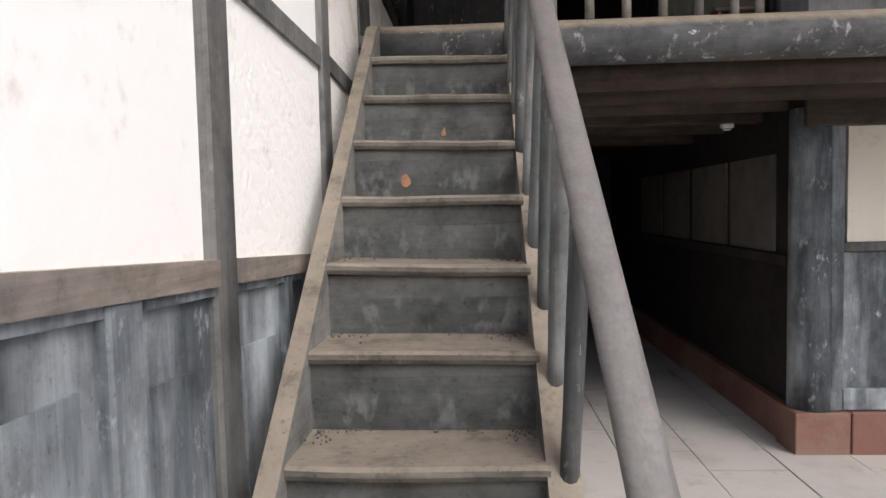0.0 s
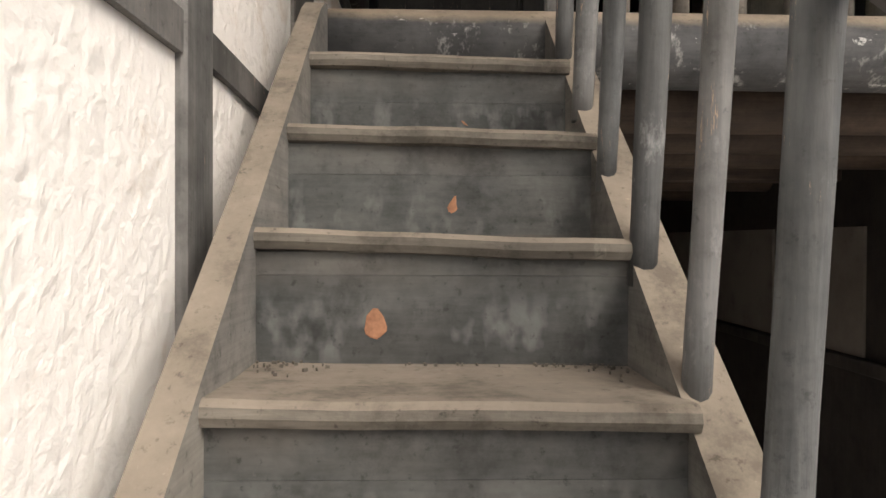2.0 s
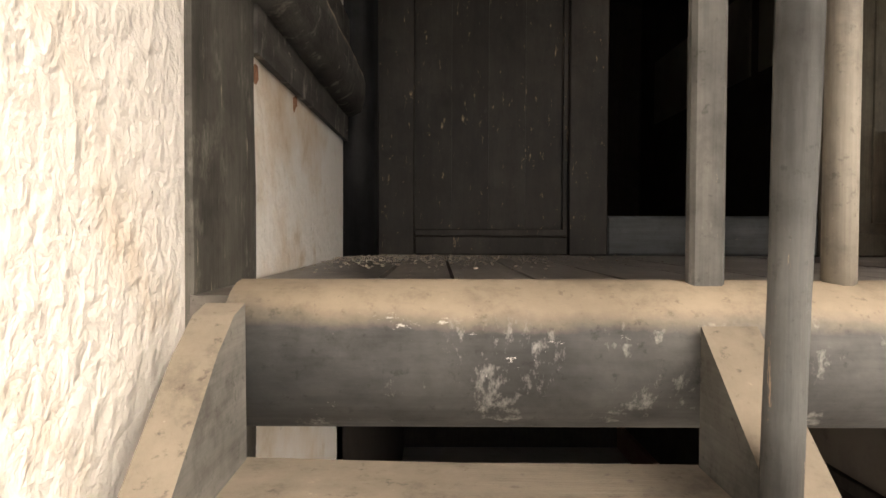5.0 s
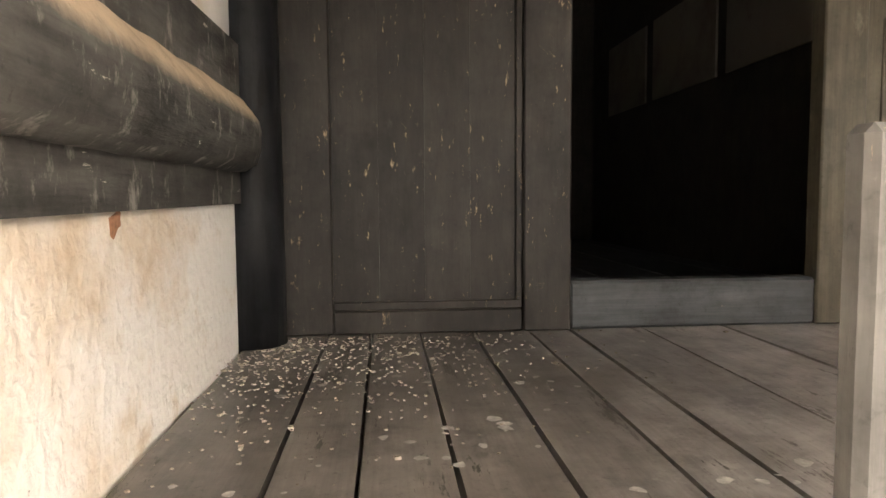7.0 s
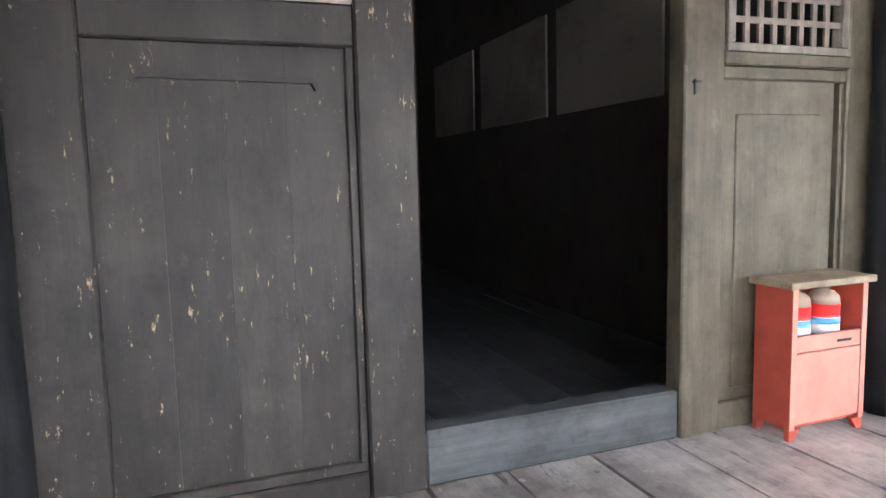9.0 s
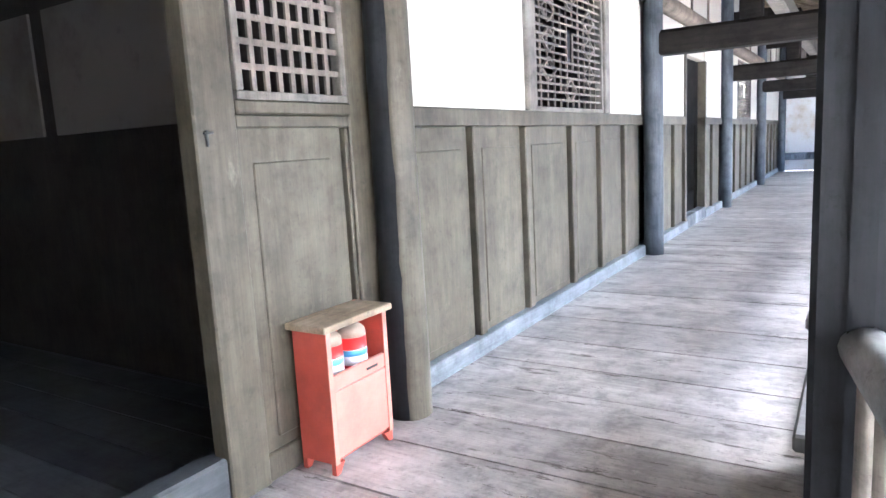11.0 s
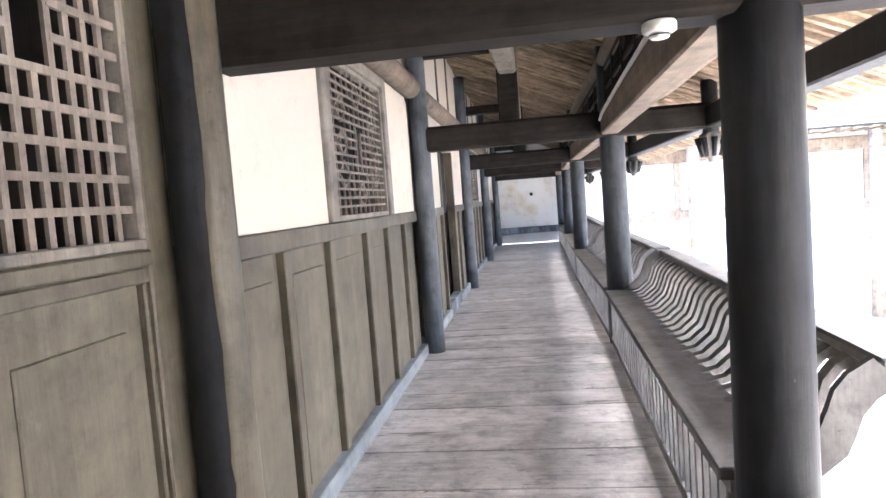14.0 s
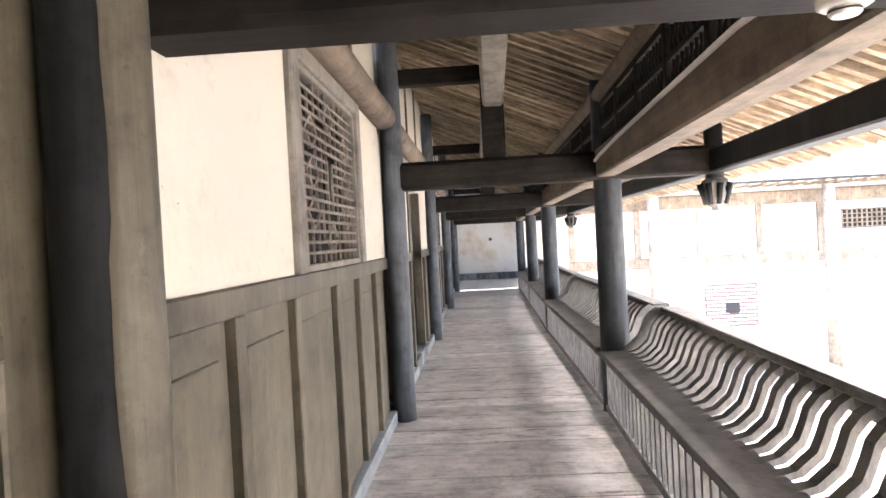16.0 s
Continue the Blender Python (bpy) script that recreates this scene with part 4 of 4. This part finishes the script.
for k in range(4):
    x0, x1 = R_COL[k][0], R_COL[k + 1][0]
    ya, yb = R_COL[k][1], R_COL[k + 1][1]
    m = Matrix.Translation(Vector((x0, ya, 0)) * UNIT) @ Matrix.Rotation(math.atan2(yb - ya, x1 - x0), 4, 'Z')
    L = math.hypot(x1 - x0, yb - ya)

    def put(ob):
        ob.matrix_world = m
        return ob
    ob = put(part("eave_beam", B(-0.02, L + 0.02, -0.05, 0.10, 4.235, 4.45, bevel=0.012), m_beamx))
    tagged(ob, "long squared brown eave beam on the gallery columns", "beam", "long beams of the gallery roof")
    ob = put(part("purlin", tube(bmesh.new(), (0, 0.03, 4.88), (L, 0.03, 4.88), 0.075, 0.07, 14, 0.05, 12), m_beamx))
    tagged(ob, "round brown purlin over the carved frieze", "beam", "long beams of the gallery roof")
    ob = put(part("purlin", B(-0.25 if k else 0, L - 0.25, 0.79, 0.95, 4.83, 5.06, bevel=0.02), m_frame))
    tagged(ob, "pale squared purlin on the queen posts", "beam", "long beams of the gallery roof")
    ob = put(part("purlin", tube(bmesh.new(), (0, -0.42, 4.58), (L, -0.42, 4.58), 0.085, 0.08, 14, 0.05, 12), m_beamx))
    tagged(ob, "round brown outer purlin under the eaves", "beam", "long beams of the gallery roof")
    ob = put(part("purlin", B(0, L, -0.9, -0.76, 4.22, 4.40, bevel=0.012), m_column))
    tagged(ob, "dark outer beam on the pendant posts", "beam", "long beams of the gallery roof")
    # carved frieze between beam and purlin
    fz = tagged(new("frieze"), "dark carved openwork frieze with two rows of drops", "frieze", "carved friezes")
    fz.matrix_world = m
    cells = 6
    for c in range(cells + 1):
        xa = 0.1 + (L - 0.2) * c / cells
        part("frieze_post", B(xa - 0.03, xa + 0.03, -0.005, 0.055, 4.45, 4.80, bevel=0.005), m_beam, fz)
    part("frieze_rail", B(0.1, L - 0.1, 0.0, 0.05, 4.605, 4.63), m_beam, fz)
    part("frieze_rail", B(0.1, L - 0.1, 0.0, 0.05, 4.77, 4.81), m_beam, fz)
    part("frieze_rail", B(0.1, L - 0.1, 0.0, 0.05, 4.45, 4.47), m_beam, fz)
    for c in range(cells):
        xa = 0.14 + (L - 0.2) * c / cells
        w = (L - 0.2) / cells - 0.08
        bm = bmesh.new()
        for q in range(8):
            for za in (4.465, 4.625):
                xc = xa + w * (q + 0.5) / 8
                lathe(bm, [(0.006, za), (0.017, za + 0.035), (0.021, za + 0.06), (0.009, za + 0.1), (0.012, za + 0.15)], xc, 0.025, 6)
        tagged(part("carving", bm, m_beam, fz), kind="stuff")

# cable along the eave beam
cu = bpy.data.curves.new("cable", 'CURVE')
cu.dimensions, cu.bevel_depth = '3D', 0.014
sp = cu.splines.new('POLY')
cable_pts = [(2.75, 0.39, 4.40), (3.6, 0.375, 4.44), (4.6, 0.36, 4.42), (5.6, 0.34, 4.40), (6.3, 0.33, 4.37), (6.65, 0.31, 4.36)]
sp.points.add(len(cable_pts) - 1)
for p, c in zip(sp.points, cable_pts):
    p.co = (*(UNIT * v for v in c), 1)
cable = new("cable", cu)
cu.materials.append(m_plastic)
tagged(cable, "grey-white electric cable run along the eave beam", "cable")
smoke_detector(2.66, 0.55, 4.217)

# ---- bench rail with curved back ----
def bench(k, x0, x1, ya, yb):
    m = Matrix.Translation(Vector((x0, ya, 0)) * UNIT) @ Matrix.Rotation(math.atan2(yb - ya, x1 - x0), 4, 'Z')
    L = math.hypot(x1 - x0, yb - ya) - 0.2
    t = tagged(new("lean_back_bench"), "grey wooden railing bench with an S-curved slatted back", "bench", "benches along the gallery")
    t.matrix_world = m @ Matrix.Translation((0.1 * UNIT, 0, 0))
    part("seat", B(0, L, -0.10, 0.14, 2.845, 2.885, bevel=0.006), m_slat, t)
    part("bottom_rail", B(0, L, 0.06, 0.11, 2.415, 2.47, bevel=0.005), m_slat, t)
    part("apron", B(0, L, 0.07, 0.105, 2.80, 2.845), m_slat, t)
    n = int(L / 0.115)
    me = mesh_of("bench_baluster", B(-0.016, 0.016, 0.07, 0.102, 2.47, 2.80), m_slat)
    for i in range(n):
        o = new("baluster", me)
        o.parent = t
        o.location.x = UNIT * (0.06 + (L - 0.12) * i / (n - 1))
    pr = [(-0.03, 2.88), (-0.13, 2.905), (-0.205, 2.97), (-0.23, 3.03), (-0.25, 3.09), (-0.29, 3.14), (-0.36, 3.185)]
    d = 0.032
    bm = bmesh.new()
    lo = [(p[0] - d * 0.7, p[1] - d * 0.7) for p in pr]
    va = [[bm.verts.new((s * 0.031, *p)) for p in pr] for s in (-1, 1)]
    vb = [[bm.verts.new((s * 0.031, *p)) for p in lo] for s in (-1, 1)]
    for q in range(len(pr) - 1):
        bm.faces.new((va[0][q], va[1][q], va[1][q + 1], va[0][q + 1]))
        bm.faces.new((vb[0][q], vb[0][q + 1], vb[1][q + 1], vb[1][q]))
        for s in (0, 1):
            bm.faces.new((va[s][q], va[s][q + 1], vb[s][q + 1], vb[s][q]))
    for q in (0, -1):
        bm.faces.new((va[0][q], va[1][q], vb[1][q], vb[0][q]))
    me = mesh_of("bench_slat", bm, m_slat)
    n = int(L / 0.146)
    for i in range(n):
        o = new("back_slat", me)
        o.parent = t
        o.location.x = UNIT * (0.10 + (L - 0.2) * i / (n - 1))
    part("back_rail", B(0, L, -0.47, -0.33, 3.165, 3.21, bevel=0.01), m_slat, t)
    part("back_fascia", B(0, L, -0.40, -0.34, 3.11, 3.165), m_slat, t)
    out = [(p[0] - 0.03, p[1] - 0.05) for p in pr]
    for xe in (0.0, L - 0.03):
        bm = bmesh.new()
        prism(bm, [(-0.02, 2.885)] + out + [(-0.36, 3.165)] + [(p[0] + 0.05, p[1] + 0.03) for p in pr[:0:-1]], 'x', xe, xe + 0.03)
        part("end_board", bm, m_slat, t)
    return t


for k in range(4):
    bench(k, R_COL[k][0], R_COL[k + 1][0], R_COL[k][1], R_COL[k + 1][1])
sb = thing("short_seat", "short grey plank seat between two posts", "bench")
part("seat", B(1.83, 2.6, 0.2, 0.38, 2.845, 2.885, bevel=0.006), m_slat, sb)
part("bracket", B(1.83, 2.6, 0.26, 0.30, H, 2.845), m_slat, sb)

# ---- fire cabinet ----
cab = thing("fire_cabinet", "small red wooden cabinet with two fire extinguishers, against the wall", "cabinet")
CX0, CX1, CY0, CY1 = 1.968, 2.302, 1.79, 1.945
part("top", B(CX0 - 0.025, CX1 + 0.025, CY0 - 0.02, CY1 + 0.01, 2.918, 2.942, bevel=0.004), m_redtop, cab, "dusty bare top board")
part("side_panel", B(CX0, CX0 + 0.018, CY0, CY1, 2.44, 2.918), m_red, cab)
part("side_panel", B(CX1 - 0.018, CX1, CY0, CY1, 2.44, 2.918), m_red, cab)
part("back_panel", B(CX0 + 0.018, CX1 - 0.018, CY1 - 0.012, CY1, 2.44, 2.918), m_red, cab)
part("shelf", B(CX0 + 0.018, CX1 - 0.018, CY0 + 0.012, CY1 - 0.012, 2.715, 2.73), m_red, cab)
part("crossbar", B(CX0 + 0.018, CX1 - 0.018, CY0, CY0 + 0.016, 2.70, 2.755, bevel=0.003), m_pink, cab)
part("front_frame", B(CX0 - 0.002, CX0 + 0.02, CY0 - 0.004, CY0, 2.44, 2.918), m_pink, cab)
part("front_frame", B(CX1 - 0.02, CX1 + 0.002, CY0 - 0.004, CY0, 2.44, 2.918), m_pink, cab)
dr = part("door", B(CX0 + 0.02, CX1 - 0.02, CY0 - 0.002, CY0 + 0.014, 2.455, 2.698, bevel=0.003), m_pink, cab, "red door, paled to pink for strong light")
part("pull_slot", B(CX1 - 0.13, CX1 - 0.07, CY0 - 0.006, CY0, 2.722, 2.729), m_black, cab)
part("bottom_board", B(CX0 + 0.018, CX1 - 0.018, CY0 + 0.014, CY1 - 0.012, 2.44, 2.455), m_red, cab)
for x in (CX0, CX1):
    for y in (CY0, CY1):
        sx, sy = (1 if x == CX0 else -1), (1 if y == CY0 else -1)
        bm = bmesh.new()
        prism(bm, [(x, 2.44), (x + sx * 0.05, 2.44), (x + sx * 0.022, H), (x, H)], 'y', min(y, y + sy * 0.02), max(y, y + sy * 0.02))
        part("foot", bm, m_red, cab)


def extinguisher(x, y):
    t = thing("fire_extinguisher", "red fire extinguisher with a blue and white label and dusty shoulder", "fire extinguisher", "extinguishers in the cabinet")
    z = 2.73
    part("body", lathe(bmesh.new(), [(0.05, z), (0.053, z + 0.006), (0.053, z + 0.115)], x, y, 20), m_bottle, t)
    part("shoulder", lathe(bmesh.new(), [(0.053, z + 0.115), (0.05, z + 0.14), (0.036, z + 0.155), (0.02, z + 0.16), (0.016, z + 0.168)], x, y, 20), m_shoulder, t)
    part("label_band", lathe(bmesh.new(), [(0.0536, z + 0.012), (0.0536, z + 0.07)], x, y, 20), m_band, t)
    part("label_print", lathe(bmesh.new(), [(0.054, z + 0.046), (0.054, z + 0.068)], x, y, 20), m_print, t)
    part("valve", B(x - 0.012, x + 0.035, y - 0.01, y + 0.01, z + 0.165, z + 0.185, bevel=0.003), m_black, t)


extinguisher(2.06, 1.868)
extinguisher(2.185, 1.86)

# ---- far wing and courtyard walls ----
fw = tagged(new("far_wing"), "sunlit white plastered wing with pale timbers across the courtyard", "building")
XF = 20.0
part("wall", B(XF, XF + 0.4, -16, -1.0, -0.03, 4.85), m_far, fw)
part("beam", B(XF - 0.1, XF, -16, -1.2, 4.33, 4.69, bevel=0.02), m_farwood, fw)
part("beam", B(XF - 0.08, XF, -16, -1.2, 2.74, 3.02, bevel=0.02), m_farwood, fw)
for y in (-1.3, -3.09, -4.78, -6.37, -7.99, -9.9, -12.5):
    part("post", B(XF - 0.07, XF, y - 0.08, y + 0.08, 3.02, 4.33, bevel=0.01), m_farwood, fw)
for y in (-3.3, -7.75, -12.2):
    part("post", tube(bmesh.new(), (XF - 1.0, y, -0.03), (XF - 1.0, y, 4.75), 0.17, 0.15, 14), m_farwood, fw)
me = mesh_of("far_rafter", B(XF - 1.0, XF + 0.3, -0.05, 0.05, 4.80, 4.87), m_farwood)
for k in range(40):
    o = new("rafter", me)
    o.parent = fw
    o.location.y = UNIT * (-15.8 + k * 0.37)
bm = bmesh.new()
prism(bm, [(XF - 1.2, 4.85), (XF - 1.2, 4.92), (XF + 5, 7.2), (XF + 5, 7.1)], 'y', -16, -1.0)
part("roof", bm, m_tile, fw)
win = part("lattice_window", B(XF - 0.03, XF + 0.0, -10.02, -8.57, 3.57, 4.10), m_dark, fw)
bm = bmesh.new()
for k in range(12):
    box(bm, XF - 0.05, XF - 0.03, -10.02 + k * 0.13, -9.98 + k * 0.13, 3.57, 4.10)
for k in range(5):
    box(bm, XF - 0.05, XF - 0.03, -10.02, -8.57, 3.59 + k * 0.12, 3.62 + k * 0.12)
part("lattice_grid", bm, m_farwood, win)
vent = part("vent_grille", B(XF - 0.02, XF, -6.25, -4.84, 0.98, 2.21), m_brick, fw, "pierced brick vent grille")
bm = bmesh.new()
for r in range(12):
    for c in range(16):
        if 6 <= c <= 8 and 4 <= r <= 6:
            continue
        y = -6.24 + c * 0.0865 + (0.045 if r % 2 else 0)
        box(bm, XF - 0.045, XF - 0.02, y, y + 0.06, 0.995 + r * 0.101, 1.06 + r * 0.101)
tagged(part("grille_bricks", bm, m_far, vent), kind="stuff")
part("grille_plaque", B(XF - 0.06, XF - 0.02, -5.75, -5.38, 1.42, 1.70), m_black, vent, "dark plaque")
# Wing never in view, added to close the courtyard; kept low for skylight.
sw = tagged(new("added_south_wing"), "unseen white wing, added to close the courtyard", "building")
part("wall", B(-6, 20, -16.4, -16, -0.03, 4.2), m_far, sw)
bm = bmesh.new()
prism(bm, [(-15.0, 4.6), (-15.0, 4.68), (-21, 6.6), (-21, 6.5)], 'x', -6, 20)
part("roof", bm, m_tile, sw)

# ---- repeated pieces: roof, floor, paving ----
bm = bmesh.new()
nx = 360
prof = [(-1.45, roof_z(-1.45) + 0.05), (2.35, roof_z(2.35) + 0.05)]
cols = []
for i in range(nx + 1):
    x = -1.5 + 21.8 * i / nx
    dz = 0.028 * math.cos(i * math.pi / 1.5)
    cols.append([bm.verts.new((x, y, z + dz)) for y, z in prof] + [bm.verts.new((x, y, z + dz + 0.03)) for y, z in prof])
for a, b in zip(cols, cols[1:]):
    bm.faces.new((a[0], a[1], b[1], b[0]))
    bm.faces.new((a[2], b[2], b[3], a[3]))
roof = structure("roof", bm, m_tile, "grey tiled lean-to roof on bare rafters over the gallery", "roof")
structure("roof_main", prism(bmesh.new(), [(2.35, 5.8), (2.35, 6.1), (8, 7.7), (8, 7.4)], 'x', -1.5, 20), m_tile, "grey tiled main roof", "roof")
ang = math.atan(SL)
rnd = random.Random(5)
me_r = []
for w in (0.06, 0.075, 0.05):
    bm = B(-w / 2, w / 2, 0, 3.95, -0.022, 0.024)
    me_r.append(mesh_of("rafter", bm, m_rafter))
x = -1.2
while x < 19.6:
    o = new("rafter", rnd.choice(me_r))
    o.parent = roof
    o.matrix_world = Matrix.Translation(Vector((x, -1.4, roof_z(-1.4) + rnd.uniform(-0.014, 0.006))) * UNIT) @ Matrix.Rotation(ang, 4, 'X') @ Matrix.Rotation(rnd.uniform(-0.02, 0.02), 4, 'Z')
    x += rnd.uniform(0.12, 0.165)

fl = tagged(new("floor"), "grey worn plank floor of the gallery", "floor", kind="structure")
edges = [-0.335, -0.09, 0.06, 0.225, 0.41, 0.605, 0.755, 1.02, 1.32, 1.62, 1.95, 2.3, 2.64, 3.008, 3.348, 3.756, 4.24, 4.635, 4.993, 5.327, 5.754, 6.0, 6.327, 6.723, 7.0, 7.271, 7.58, 7.892, 8.25, 8.628, 8.97, 9.319]
while edges[-1] < 19.6:
    edges.append(edges[-1] + rnd.uniform(0.26, 0.44))
for a, b in zip(edges, edges[1:]):
    ya = 0.24 - 0.012 * max(0, a - 3)
    g = 0.004 if a < 0.6 else 0.006
    bm = B(a + g, b - g, 0.1 if b < 2.35 else ya, 2.0 if a > 2.3 else 1.99, H - 0.05, H + rnd.uniform(-0.004, 0.0))
    for v in bm.verts:
        v.co.x += rnd.uniform(-0.003, 0.003)
    part("floor_plank", bm, m_floor, fl)
room_floor = tagged(new("floor_chamber"), "worn plank floor of the room, darkened for shade behind the door", "floor", kind="structure")
x = -0.62
while x < 2.4:
    w = rnd.uniform(0.17, 0.24)
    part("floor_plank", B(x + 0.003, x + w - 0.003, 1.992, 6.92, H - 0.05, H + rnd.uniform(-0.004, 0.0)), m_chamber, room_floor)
    x += w
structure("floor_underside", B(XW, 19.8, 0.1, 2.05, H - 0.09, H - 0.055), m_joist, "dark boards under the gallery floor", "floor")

# crumbs of fallen plaster on the planks near the corner
bm = bmesh.new()
for k in range(1300):
    x = XW + abs(rnd.gauss(0, 0.42))
    y = 1.94 - abs(rnd.gauss(0, 0.45))
    if y < 0.2 or x > 2.0:
        continue
    s = rnd.uniform(0.001, 0.0036) * (1.9 if rnd.random() < 0.06 else 1)
    box(bm, -s, s, -s * rnd.uniform(0.5, 1.0), s, 0, s * 0.9, m=Matrix.Translation((x, y, H - 0.001)) @ Matrix.Rotation(rnd.uniform(0, 6.3), 4, 'Z'))
tagged(part("plaster_crumbs", bm, m_crumb), "pale crumbs of fallen plaster on the floor planks", "debris", kind="stuff")
bm = bmesh.new()
for k in range(110):
    x, y = XG + 0.1 + abs(rnd.gauss(0, 0.9)), 1.9 - rnd.random() * 1.6
    s = rnd.uniform(0.004, 0.016)
    vs = bmesh.ops.create_circle(bm, cap_ends=True, segments=9, radius=s, matrix=Matrix.Translation((x, y, H + 0.0015)))["verts"]
    for v in vs:
        v.co.x += s * 0.9 * noise.noise(v.co * 60)
        v.co.y += s * 1.1 * noise.noise(v.co * 45 + Vector((7, 0, 0)))
tagged(part("floor_splashes", bm, m_splash), "dried pale splashes and flattened chips on the floor planks", "debris", kind="stuff")

pv = tagged(new("pavement"), "pale grey stone slab paving under the gallery", "pavement", kind="structure")
for i in range(12):
    for j in range(9):
        x0, y0 = -0.3 + i * 0.46, -3.6 + j * 0.72 + (0.3 if i % 2 else 0)
        part("paving_slab", B(x0 + 0.004, x0 + 0.456, y0 + 0.004, y0 + 0.716, -0.05, rnd.uniform(-0.003, 0.001)), m_stone, pv)
